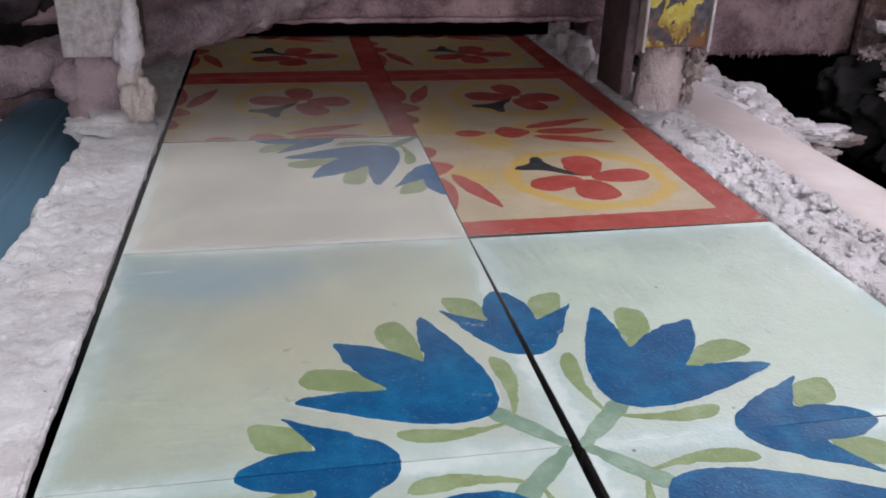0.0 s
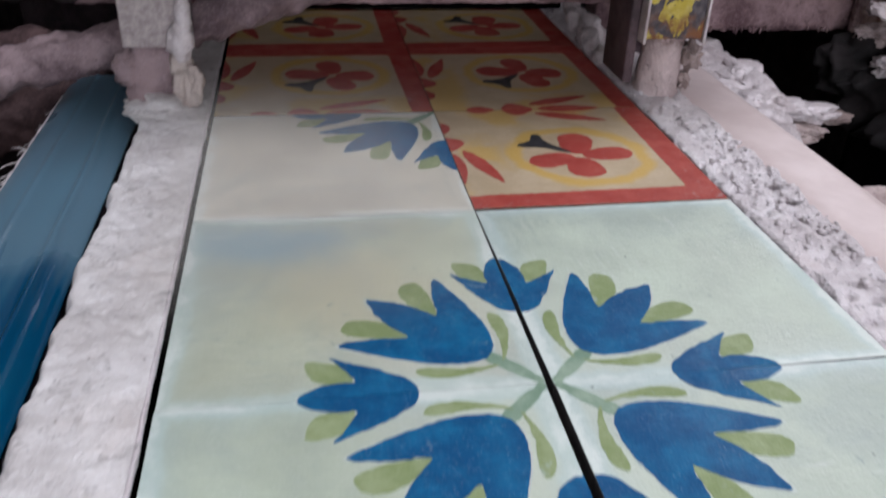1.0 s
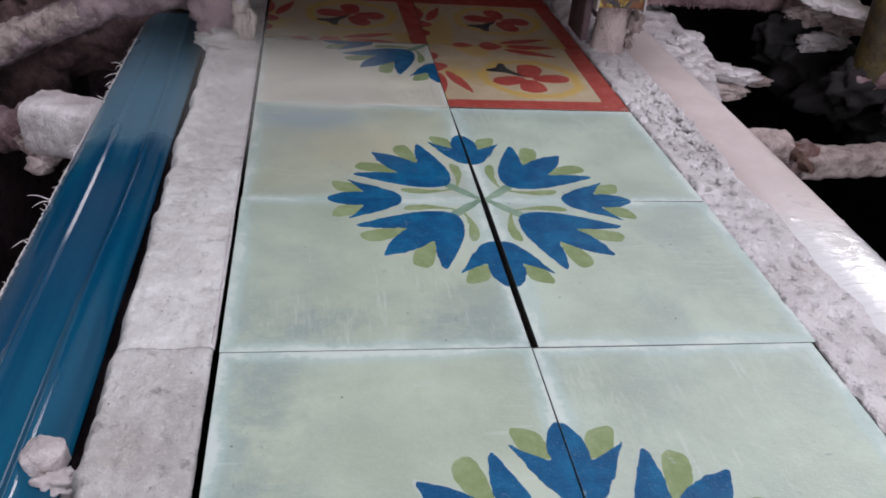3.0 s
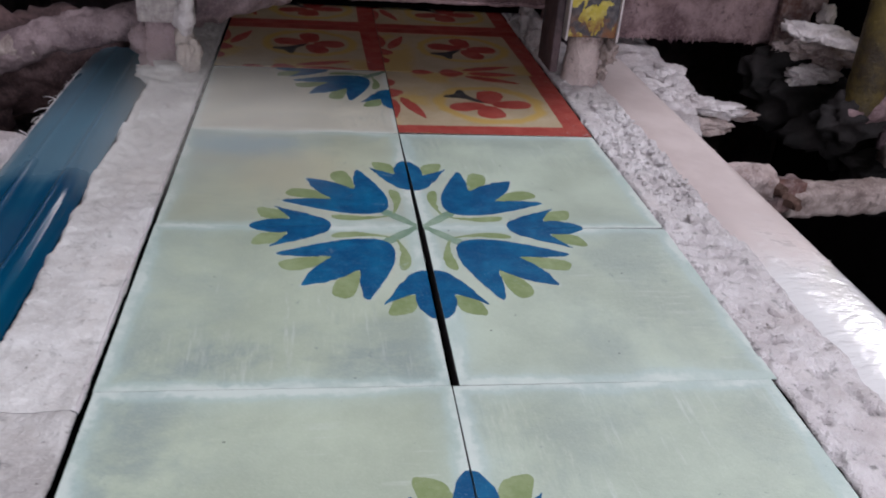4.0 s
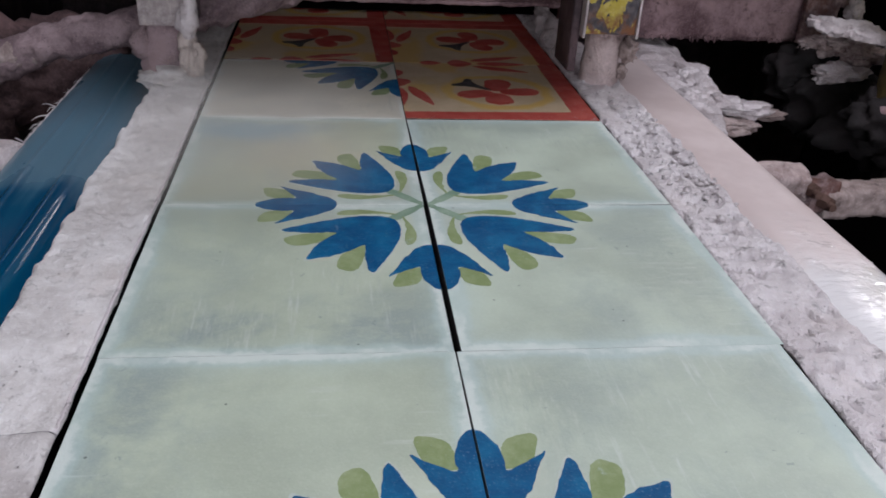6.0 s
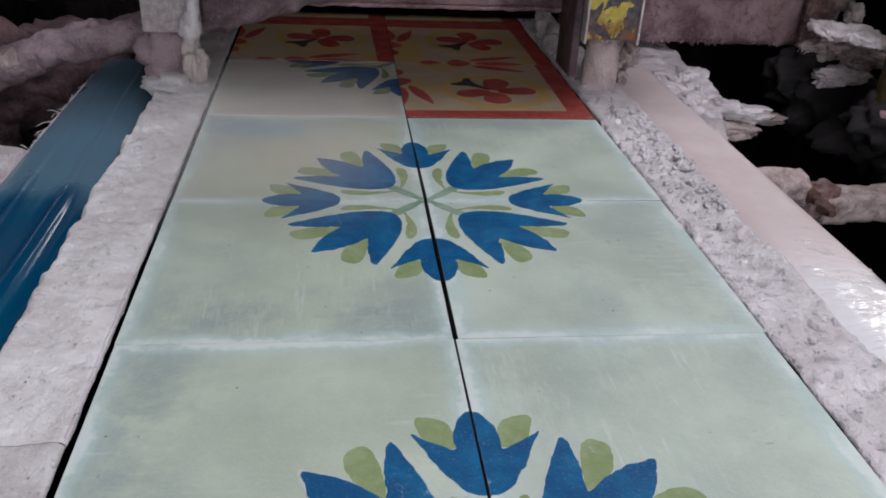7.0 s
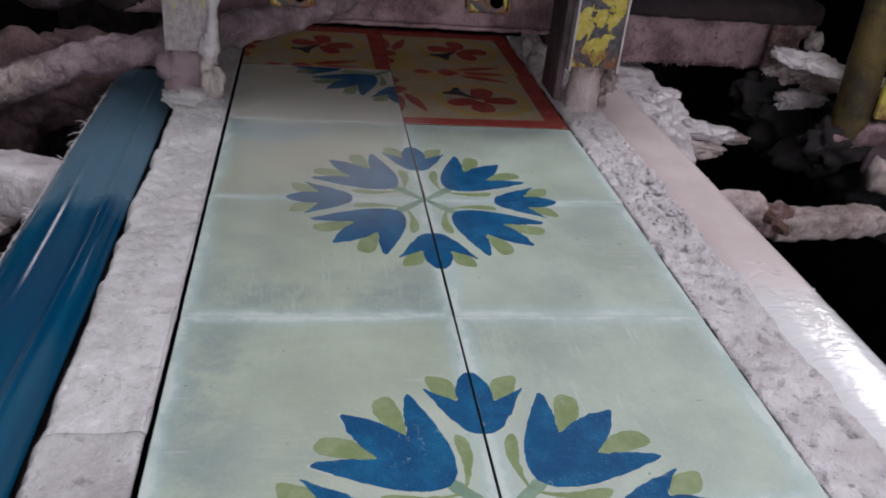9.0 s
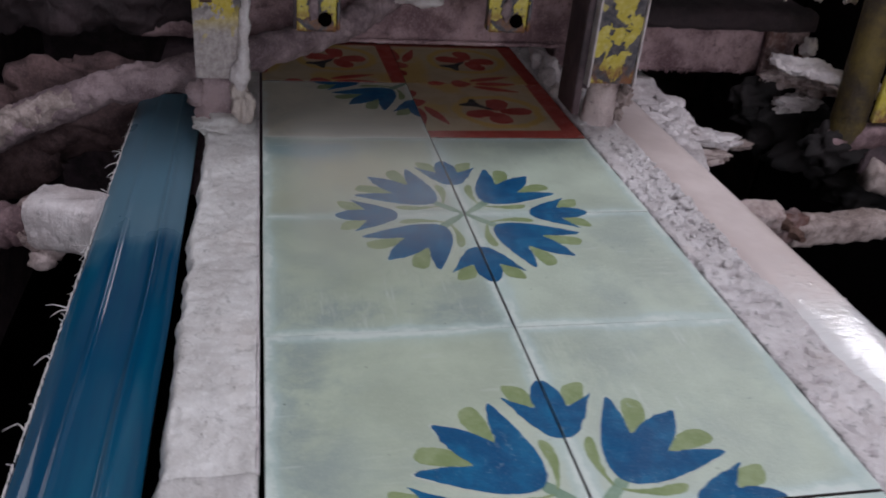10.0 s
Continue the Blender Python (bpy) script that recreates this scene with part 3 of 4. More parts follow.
def motif(name, outline, height, mat, tile, smooth_times=2, label=""):
    """A thin flat patch of raised glaze on the tile's face. outline in tile widths from the tile's lower left corner."""
    height += 0.000004 * len(tile.children)
    pts = rounded(outline, smooth_times)
    for axis in (0, 1):
        pts = clipped(pts, axis, 0.0003)
        pts = clipped(pts, axis, 0.9997, False)
    worn = []
    for a, b in zip(pts, pts[1:] + pts[:1]):
        n = max(1, int(math.dist(a, b) / 0.009))
        for i in range(n):
            u, v = a[0] + (b[0] - a[0]) * i / n, a[1] + (b[1] - a[1]) * i / n
            if 0.003 < u < 0.997 and 0.003 < v < 0.997:
                p = Vector((u * 42, v * 42, len(tile.children) * 1.7 + len(name)))
                q = Vector((u * 110, v * 110, len(tile.children) * 2.3))
                u = min(0.9997, max(0.0003, u + 0.0042 * noise.noise(p) + 0.0026 * noise.noise(q)))
                v = min(0.9997, max(0.0003, v + 0.0042 * noise.noise(p + Vector((9, 0, 0))) + 0.0026 * noise.noise(q + Vector((9, 0, 0)))))
            worn.append((u, v))
    pts = worn
    area = sum(a[0] * b[1] - b[0] * a[1] for a, b in zip(pts, pts[1:] + pts[:1]))
    if area < 0:
        pts = pts[::-1]
    bm = bmesh.new()
    low = [bm.verts.new(((u - 0.5) * TILE, (v - 0.5) * TILE, THICK - 0.0005)) for u, v in pts]
    top = [bm.verts.new(((u - 0.5) * TILE, (v - 0.5) * TILE, THICK + height)) for u, v in pts]
    bm.faces.new(top)
    n = len(pts)
    for i in range(n):
        bm.faces.new((low[i], low[(i + 1) % n], top[(i + 1) % n], top[i]))
    bm.normal_update()
    bmesh.ops.triangulate(bm, faces=[f for f in bm.faces if len(f.verts) > 4])
    return part(name, bm, mat, tile, label)


def tile_body(tile, mat):
    bm = bmesh.new()
    h = TILE / 2
    box(bm, -h, h, -h, h, 0.0, THICK, 0.0003)
    ob = part("tile_body", bm, mat, tile)
    ob.data.materials.append(CLAY)
    for f in ob.data.polygons:
        f.material_index = 1 if f.normal.z < 0.3 else 0
    return ob


def flower_tile(mat, label):
    """A quarter of the blue flower, growing from the tile's lower left corner."""
    tile = thing("flower_tile", label, "tile", "tiles on the glazing line")
    tile_body(tile, mat)
    side = [(0.106, 0.168), (0.101, 0.24), (0.124, 0.335), (0.165, 0.435), (0.200, 0.512), (0.218, 0.542), (0.232, 0.525), (0.243, 0.43), (0.236, 0.345), (0.246, 0.338), (0.28, 0.37), (0.32, 0.40), (0.36, 0.42), (0.40, 0.434)]
    tulip = [(0.126, 0.126)] + side + [(0.448, 0.448)] + swap(side)[::-1]
    green = [(0.236, 0.33), (0.244, 0.43), (0.260, 0.495), (0.282, 0.527), (0.310, 0.525), (0.336, 0.510), (0.340, 0.47), (0.328, 0.415), (0.28, 0.35)]
    slim = [(0.046, 0.26), (0.054, 0.315), (0.083, 0.345), (0.098, 0.318), (0.088, 0.25), (0.080, 0.19), (0.096, 0.09), (0.070, 0.150), (0.054, 0.20)]
    half = [(0.0, 0.340), (0.032, 0.340), (0.074, 0.386), (0.113, 0.452), (0.150, 0.536), (0.172, 0.570), (0.140, 0.548), (0.10, 0.522), (0.052, 0.492), (0.058, 0.55), (0.042, 0.612), (0.014, 0.652)]
    half_green = [(0.04, 0.50), (0.052, 0.56), (0.062, 0.597), (0.082, 0.620), (0.114, 0.629), (0.150, 0.635), (0.154, 0.605), (0.142, 0.56), (0.12, 0.52)]
    stem = [(0.0, 0.024), (0.0, 0.0), (0.024, 0.0), (0.165, 0.13), (0.165, 0.165), (0.13, 0.165)]
    whole = half + mirrored(half)
    for turn in (lambda p: p, swap):
        motif("leaf", turn(green), 0.00014, LEAF, tile, 2)
        motif("leaf", turn(half_green), 0.00014, LEAF, tile, 2)
        motif("leaf", turn(slim), 0.00014, LEAF, tile, 1)
        motif("petals", turn(whole), 0.00022, BLUE, tile)
    motif("stem", stem, 0.00011, STEM, tile, 1)
    motif("petals", tulip, 0.00026, BLUE, tile)
    mid = (0.25, 0.25)
    halo = [(mid[0] + (u - mid[0]) * 1.035, mid[1] + (v - mid[1]) * 1.035) for u, v in tulip]
    motif("pale_outline", halo, 0.00008, HALO, tile)
    return tile


def blade(a, b, width, bulge=0.5, tip=0.3):
    """A pointed leaf from a to b."""
    a, b = Vector(a), Vector(b)
    d = b - a
    n = Vector((-d.y, d.x)).normalized() * width / 2
    m = a + d * bulge
    pts = [a, a + d * 0.18 - n * 0.75, m - n, b - d * 0.12 - n * tip, b, b - d * 0.12 + n * tip, m + n, a + d * 0.18 + n * 0.75]
    return [(p.x, p.y) for p in pts]


def red_tile(label):
    """A corner of the red panel: border along the right and the lower edge, flower in a yellow ring, half fans on the inner edges."""
    tile = thing("red_flower_tile", label, "tile", "tiles on the glazing line")
    tile_body(tile, RED_TILE)
    motif("border_stripe", [(0.0, 0.0), (1.0, 0.0), (1.0, 1.0), (0.88, 1.0), (0.88, 0.12), (0.0, 0.10)], 0.00018, RED, tile, 0)
    for a, b, w, k in (((0.528, 0.455), (0.588, 0.69), 0.165, 0.7), ((0.545, 0.44), (0.785, 0.47), 0.14, 0.7), ((0.53, 0.435), (0.525, 0.225), 0.165, 0.7), ((0.52, 0.45), (0.305, 0.37), 0.14, 0.68)):
        motif("petal", blade(a, b, w, k, 0.72), 0.00024, RED, tile)
    motif("twig", [(0.295, 0.58), (0.365, 0.61), (0.385, 0.685), (0.425, 0.685), (0.425, 0.60), (0.52, 0.48), (0.50, 0.47), (0.40, 0.545), (0.295, 0.55)], 0.0003, BLACK, tile, 1)
    fan = [blade((0.15, 1.0), (0.29, 1.0), 0.09), blade((0.32, 1.0), (0.48, 1.0), 0.16, 0.45), blade((0.49, 1.0), (0.81, 1.0), 0.085), blade((0.46, 0.95), (0.80, 0.835), 0.08)]
    for p in fan:
        motif("fan_petal", p, 0.00024, RED, tile)
        motif("fan_petal", [(1 - v, 1 - u) for u, v in p], 0.00024, RED, tile)
    return tile


BLUE_LABEL = "pale sage glazed cement tile with a quarter of a blue flower"
first = {
    "sage": flower_tile(SAGE, BLUE_LABEL),
    "pale": flower_tile(SAGE_PALE, "pale bluish-sage glazed tile with a quarter of a blue flower"),
    "stained": flower_tile(SAGE_STAINED, "sage glazed tile with a blue-grey stain and a quarter flower"),
    "cream": flower_tile(CREAM, "cream glazed tile with a blue quarter flower in one corner"),
    "red": red_tile("cement tile with red border and red flower in a yellow ring"),
}
unused = dict(first)
TILES = []  # tile, first place, turn, its sideways start, sideways end and skew, and how far it lags at first


def lay(kind, col, row, turn):
    open_gap = {(1, 0): (0.0019, 0.0014, 0.9), (1, -1): (0.0042, 0.0012, 0.1), (-1, -1): (-0.0002, 0.0, 0.0), (1, -2): (0.0006, 0.0012, 0.25)}.get((col, row), (0.0003, 0.0003, 0.0))
    jog = {1: 0.0006 if col < 0 else 0.0026, 2: 0.0036, 3: 0.0042}.get(row, 0.0) + (0.0048 if row > 3 else -0.0022 if row < -2 else 0.0)
    x, y = col * (0.1 + 0.0004), (row + 0.5) * PITCH + jog
    tile = unused.pop(kind, None) or copy_thing(first[kind], Matrix())
    tile.matrix_basis = pose(x, y, -THICK, 0, 0, turn)
    TILES.append((tile, x, y, turn, *open_gap, (0.0016 if col > 0 else 0.0011) if row < -1 else 0.0))


for row in range(-6, 6):
    for col in (-1, 1):
        if row >= 2 or (row == 1 and col == 1):
            lay("red", col, row, 0 if row % 2 else 90)
        elif row == 1:
            lay("cream", col, row, 180)
        else:
            turn = {(1, 0): 0, (-1, 0): 90, (-1, 1): 180, (1, 1): 270}[(col, row % 2)]
            lay("stained" if (col, row) == (-1, 0) else "sage" if col < 0 else "pale", col, row, turn)


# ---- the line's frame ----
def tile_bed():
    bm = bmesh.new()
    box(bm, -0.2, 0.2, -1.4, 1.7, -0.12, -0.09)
    bed = tagged(part("tile_bed", bm, SHADE_BLACK), "steel bed with runners, blackened like the shade under the tiles", "conveyor")
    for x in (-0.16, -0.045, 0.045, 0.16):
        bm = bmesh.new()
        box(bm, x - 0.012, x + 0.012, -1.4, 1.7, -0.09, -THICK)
        part("runner", bm, SHADE_BLACK, bed)
    for x in (-0.17, 0.17):
        for y in (-1.2, 1.5):
            bm = bmesh.new()
            box(bm, x - 0.025, x + 0.025, y - 0.025, y + 0.025, -0.8, -0.12, 0.003)
            part("leg", bm, DARK_STEEL, bed)


tile_bed()


def crusted_rail(name, x0, x1, y0, y1, mat, label, seed, ragged, parent=None, top=0.002, pitting=0.0, chunky=0.0):
    """A flat rail under a thick coat of dried slip: even along the tiles, ragged on the outer side."""
    bm = bmesh.new()
    nx, ny = 40, int((y1 - y0) / 0.0026)
    inner, outer = (x1, x0) if abs(x0) > abs(x1) else (x0, x1)
    sign = 1 if outer > inner else -1
    grid = []
    for j in range(ny + 1):
        y = y0 + (y1 - y0) * j / ny
        line = []
        wob = (noise.noise(Vector((0, y * 14, seed))) * 0.6 + noise.noise(Vector((3, y * 45, seed))) * 0.3 + noise.noise(Vector((3, y * 130, seed))) * 0.16) * ragged
        width = abs(outer - inner) + wob
        for i in range(nx + 1):
            f = i / nx
            x = inner + sign * width * f
            p = Vector((x, y, 0))
            z = top + noise.noise(p * 38 + Vector((0, 0, seed))) * 0.0022 + noise.noise(p * 140 + Vector((0, 0, seed))) * 0.0011
            z -= pitting * max(0.0, noise.noise(p * 95 + Vector((0, 0, seed))) - 0.22) * (0.35 + max(0.0, noise.noise(p * 11) + 0.3))
            if chunky:
                band = math.exp(-((y - 0.28) / 0.07) ** 2) + 0.45 * math.exp(-((y - 0.16) / 0.14) ** 2)
                band *= min(1.0, max(0.0, (f - 0.2) * 2.4)) * min(1.0, (1 - f) * 8)
                q = p + rough(p, 0.004, 40, seed)
                lumps = max(0.0, noise.noise(q * 62 + Vector((5, 0, seed)))) - 0.8 * max(0.0, noise.noise(q * 72 + Vector((0, 9, seed))) - 0.05)
                z += chunky * (0.09 + band) * (lumps + 0.5 * noise.noise(q * 230))
            z -= 0.012 * max(0, (f - 0.9) / 0.1) ** 2
            z -= 0.0025 * max(0, (0.05 - f) / 0.05)
            line.append(bm.verts.new((x, y, z)))
        line.append(bm.verts.new((line[-1].co.x - sign * 0.003, y, -0.03)))
        line.insert(0, bm.verts.new((line[0].co.x + sign * 0.0045, y, -0.006)))
        grid.append(line)
    for a, b in zip(grid, grid[1:]):
        for i in range(len(a) - 1):
            bm.faces.new((a[i], a[i + 1], b[i + 1], b[i]))
    bmesh.ops.recalc_face_normals(bm, faces=bm.faces)
    return part(name, bm, mat, parent, label, True)


def rails():
    left = thing("side_rail", "white slip-crusted steel rail beside the tiles", "rail", "side rails")
    crusted_rail("crust", -0.2665, -0.2035, -0.137, 1.2, RAIL_CRUST, "", 1.0, 0.012, left, 0.002, 0.006, 0.003)
    crusted_rail("near_crust", -0.2665, -0.2042, -1.2, -0.1369, NEAR_CRUST, "darker grey crust past the joint", 1.0, 0.012, left, 0.0017, 0.006, 0.003)
    # Thin white bead: the inner edge's highlight given as colour.
    bm = bmesh.new()
    sweep(bm, [(-0.2046, -0.136, 0.0012), (-0.2046, 1.2, 0.0012)], 0.0022, 0.002, 4, 8, 0.0005, 70, 3, steps=260)
    part("edge_highlight", bm, PITTED, left, "white bead that paints the highlight on the rail's edge", True)
    bm = bmesh.new()
    box(bm, -0.258, -0.2115, -1.2, 1.2, -0.06, -0.006)
    part("bar", bm, SHADE_BLACK, left)
    right = thing("side_rail", "rail beside the tiles under pitted white dried slip", "rail", "side rails")
    crusted_rail("crust", 0.2033, 0.2660, -1.2, 1.2, PITTED, "", 7.0, 0.016, right, 0.001, 0.022, 0.0075)
    bm = bmesh.new()
    box(bm, 0.2115, 0.256, -1.2, 1.2, -0.06, -0.008)
    part("bar", bm, SHADE_BLACK, right)
    # crumbs and curls of slip along the pitted rail
    bm = bmesh.new()
    rng = random.Random(5)
    for _ in range(150):
        y = rng.gauss(0.25, 0.10)
        x = 0.215 + 0.045 * rng.random()
        r = rng.uniform(0.0007, 0.0026)
        lump(bm, (x, y, 0.003), (r * rng.uniform(0.8, 1.8), r * rng.uniform(0.8, 2.0), r * 0.8), 0.5, 1.6, rng.random() * 90, 1)
    part("crumb_scatter", bm, PITTED, right, smooth=True)["kind"] = "stuff"
    for k, (x, y, z, r) in enumerate(((0.222, 0.700, 0.012, 0.012), (0.232, 0.672, 0.008, 0.014), (0.216, 0.63, 0.006, 0.012), (0.226, 0.74, 0.018, 0.010), (0.231, 0.735, 0.028, 0.005), (0.214, 0.575, 0.004, 0.010))):
        bm = bmesh.new()
        lump(bm, (x, y, z), (r, r * 1.4, r * 1.2), 0.5, 1.7, 20 + k, 3)
        part("crust", bm, CRUST, right, "spiky white crust", True)


rails()


def strip_layer(width, arch, seed, ridge, f1, ragged, lift, thick):
    """One layer of a long strip, arched across, with soft folds along it; its outer edge at the share f1 of the width."""
    bm = bmesh.new()
    nx, ny = 48, 180
    top, low = [], []
    for j in range(ny + 1):
        y = -1.2 + 1.79 * j / ny
        end = f1 + ragged * (noise.noise(Vector((y * 9, seed, 1))) + 0.6 * noise.noise(Vector((y * 40, seed, 2))))
        a, b = [], []
        for i in range(nx + 1):
            f = i / nx * end
            x = (f - 0.5) * width + noise.noise(Vector((f * 2, y * 6, seed))) * 0.0015
            h = lift + arch * (1 - (2 * f - 1) ** 4) + noise.noise(Vector((f * 2, y * 4, seed + 4))) * 0.0014
            h += ridge * (math.exp(-((f - 0.74 - 0.02 * math.sin(y * 7)) / 0.035) ** 2) + 0.4 * math.exp(-((f - 0.34) / 0.022) ** 2))
            a.append(bm.verts.new((x, y, h)))
            b.append(bm.verts.new((x, y, h - thick)))
        top.append(a)
        low.append(b)
    for j in range(ny):
        for i in range(nx):
            bm.faces.new((top[j][i], top[j][i + 1], top[j + 1][i + 1], top[j + 1][i]))
            bm.faces.new((low[j][i], low[j + 1][i], low[j + 1][i + 1], low[j][i + 1]))
        bm.faces.new((top[j][0], top[j + 1][0], low[j + 1][0], low[j][0]))
        bm.faces.new((top[j][nx], low[j][nx], low[j + 1][nx], top[j + 1][nx]))
    return bm


blue = thing("plastic_strip", "glossy wet blue plastic strip with a frayed edge", "plastic strip", "plastic strips along the line")
part("sheet", strip_layer(0.082, 0.008, 2.0, 0.0034, 1.0, 0.0, 0.0, 0.003), BLUE_STRIP, blue, smooth=True, at=pose(-0.318, 0, -0.022))
pink = thing("plastic_strip", "blue plastic strip coated with smooth pinkish wet slip", "plastic strip", "plastic strips along the line")
part("sheet", strip_layer(0.090, 0.014, 9.0, 0.0, 1.0, 0.0, 0.0, 0.003), BLUE_STRIP, pink, "blue plastic sheet", True, at=pose(0.295, 0, -0.017))
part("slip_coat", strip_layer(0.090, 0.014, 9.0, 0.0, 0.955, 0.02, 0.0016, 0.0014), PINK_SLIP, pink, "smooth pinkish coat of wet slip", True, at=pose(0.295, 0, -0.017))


def frayed_edge():
    """Pale threads and slip crumbs along the outer edge of the blue strip."""
    rng = random.Random(12)
    bm = bmesh.new()
    y = -0.4
    while y < 0.55:
        r = rng.uniform(0.0004, 0.0011)
        lump(bm, (-0.3592 + rng.uniform(-0.0006, 0.0004), y, -0.0215), (r, r * rng.uniform(1.5, 6), r), 0.5, 1.5, y * 40, 1)
        y += rng.uniform(0.0012, 0.0045)
    part("edge_crumb", bm, THREAD, blue, smooth=True)["kind"] = "stuff"
    bm = bmesh.new()
    tufts = [(y, rng.choice((1, 1, 2, 4)), 1.0) for y in (-0.06, 0.02, 0.09, 0.175, 0.19, 0.31, 0.36, 0.385, 0.41)]
    tufts += [(rng.uniform(-0.35, 0.5), 1, 0.3) for _ in range(60)]
    for y, count, reach in tufts:
        for _ in range(count):
            p = Vector((-0.359, y + rng.uniform(-0.004, 0.004), -0.021))
            d = Vector((-rng.uniform(0.004, 0.017), rng.uniform(-0.014, 0.010), rng.uniform(-0.006, 0.008))) * reach
            bend = Vector((rng.uniform(-0.002, 0.002), rng.uniform(-0.004, 0.006), 0.002)) * reach
            w = 0.0015 * (0.5 + 0.5 * reach)
            sweep(bm, [p, p + d * 0.5 + bend, p + d], lambda s: w * (1 - 0.75 * s), lambda s: w * (1 - 0.75 * s), 2, 5, 0, steps=6)
    part("thread_fringe", bm, THREAD, blue)["kind"] = "stuff"
    bm = bmesh.new()
    y = -0.45
    while y < 0.5:
        r = rng.uniform(0.0008, 0.0026)
        lump(bm, (0.3385 + rng.uniform(-0.001, 0.001), y, -0.0165), (r * rng.uniform(0.8, 2.2), r * 1.8, r), 0.5, 1.5, y * 40, 1)
        y += rng.uniform(0.004, 0.016)
    part("edge_crumb", bm, PITTED, pink, smooth=True)["kind"] = "stuff"


frayed_edge()


def strip_supports():
    """The angle bars that carry the two strips."""
    for x0, x1, z in ((-0.352, -0.284, -0.030), (0.262, 0.325, -0.024)):
        bm = bmesh.new()
        box(bm, x0, x1, -1.15, 1.15, z - 0.03, z)
        ob = tagged(part("support_bar", bm, DARK_STEEL), "dark dirty steel bar under the plastic strip", "bar", "strip support bars")
        for y in (-1.1, 1.1):
            bm = bmesh.new()
            box(bm, (x0 + x1) / 2 - 0.02, (x0 + x1) / 2 + 0.02, y - 0.02, y + 0.02, -0.8, z - 0.03)
            part("leg", bm, DARK_STEEL, ob)


strip_supports()


# ---- machine ----
def left_post():
    ob = thing("machine_post", "steel post in grey slip and flaking yellow paint", "post", "machine posts", at=pose(-0.246, 0.450, 0.056))
    bm = bmesh.new()
    box(bm, -0.0285, 0.0285, 0.0, 0.010, 0.0, 0.169, 0.0015)
    face = part("face_plate", bm, OLD_PAINT, ob)
    for x in (-0.0285, 0.0235):
        bm = bmesh.new()
        box(bm, x, x + 0.005, 0.0102, 0.05, 0.0, 0.169, 0.001)
        part("flange", bm, DARK_STEEL, ob)
    bm = bmesh.new()
    box(bm, -0.020, -0.006, -0.0015, 0.002, 0.088, 0.118, 0.001)
    part("slot", bm, RUSTY, face, "rusty square slot")
    bm = bmesh.new()
    sweep(bm, [(0.031, 0.004, 0.165), (0.031, 0.002, 0.12), (0.029, -0.001, 0.07), (0.026, -0.006, 0.03), (0.024, -0.004, 0.0)], lambda s: 0.007 + 0.011 * s, lambda s: 0.007 + 0.010 * s, 2, 12, 0.004, 60, 3, (0, 1, 0), 60)
    lump(bm, (0.022, -0.004, 0.008), (0.010, 0.009, 0.022), 0.4, 1.7, 4)
    part("slip_drip", bm, CRUST, ob, "pale hanging run of dried slip", True)
    bm = bmesh.new()
    sweep(bm, [(-0.002, 0.024, 0.004), (-0.003, 0.022, -0.030), (-0.002, 0.02, -0.058)], lambda s: 0.050 + 0.012 * s * s, lambda s: 0.040 + 0.012 * s * s, 3, 28, 0.007, 45, 8, (0, 1, 0), 26)
    lump(bm, (-0.028, 0.012, -0.022), (0.014, 0.012, 0.016), 0.45, 1.7, 14)
    part("foot", bm, GREY_MUD, ob, "foot caked in grey sludge", True)
    bm = bmesh.new()
    lump(bm, (-0.002, 0.004, -0.054), (0.033, 0.034, 0.010), 0.5, 1.6, 71, 4)
    part("slip_skirt", bm, RAIL_CRUST, ob, "pale slip skirt round the foot", True)
    bm = bmesh.new()
    lump(bm, (0.024, -0.004, -0.034), (0.0125, 0.012, 0.022), 0.45, 1.8, 24, 4)
    lump(bm, (0.020, 0.002, -0.016), (0.010, 0.010, 0.016), 0.45, 1.8, 28, 3)
    part("slip_lump", bm, TAN_CRUST, ob, "cream lump of dried slip", True)


def right_post():
    ob = thing("machine_post", "dark steel post with flaking yellow paint and rust", "post", "machine posts", at=pose(0.2365, 0.446, 0.060))
    bm = bmesh.new()
    box(bm, -0.029, 0.029, 0.002, 0.010, 0.0, 0.165, 0.001)
    part("face_plate", bm, YELLOW, ob)
    for x in (-0.032, 0.029):
        bm = bmesh.new()
        box(bm, x, x + 0.0028, -0.002, 0.045, -0.004, 0.165, 0.0008)
        part("edge_lip", bm, CRUST, ob, "slip-edged lip")
    bm = bmesh.new()
    sweep(bm, [(0.002, 0.03, 0.01), (0.002, 0.03, -0.03), (0.002, 0.03, -0.062)], lambda s: 0.042 + 0.008 * s ** 4, lambda s: 0.042 + 0.008 * s ** 4, 2, 28, 0.0025, 60, 5, (0, 1, 0), 24)
    part("spindle", bm, PINK_CRUST, ob, "round spindle coated in pale slip", True)
    bm = bmesh.new()
    lump(bm, (0.029, 0.022, -0.022), (0.011, 0.014, 0.013), 0.8, 1.9, 31, 4)
    lump(bm, (0.025, 0.018, -0.046), (0.005, 0.009, 0.008), 0.8, 1.9, 33, 4)
    part("slip_lump", bm, DIRTY_CRUST, ob, "broken flake of dirty slip", True)
    bm = bmesh.new()
    box(bm, -0.042, -0.0322, 0.012, 0.075, -0.046, 0.165, 0.002)
    part("rear_plate", bm, DARK_STEEL, ob, "dark sludge-covered plate", True)


left_post()
right_post()


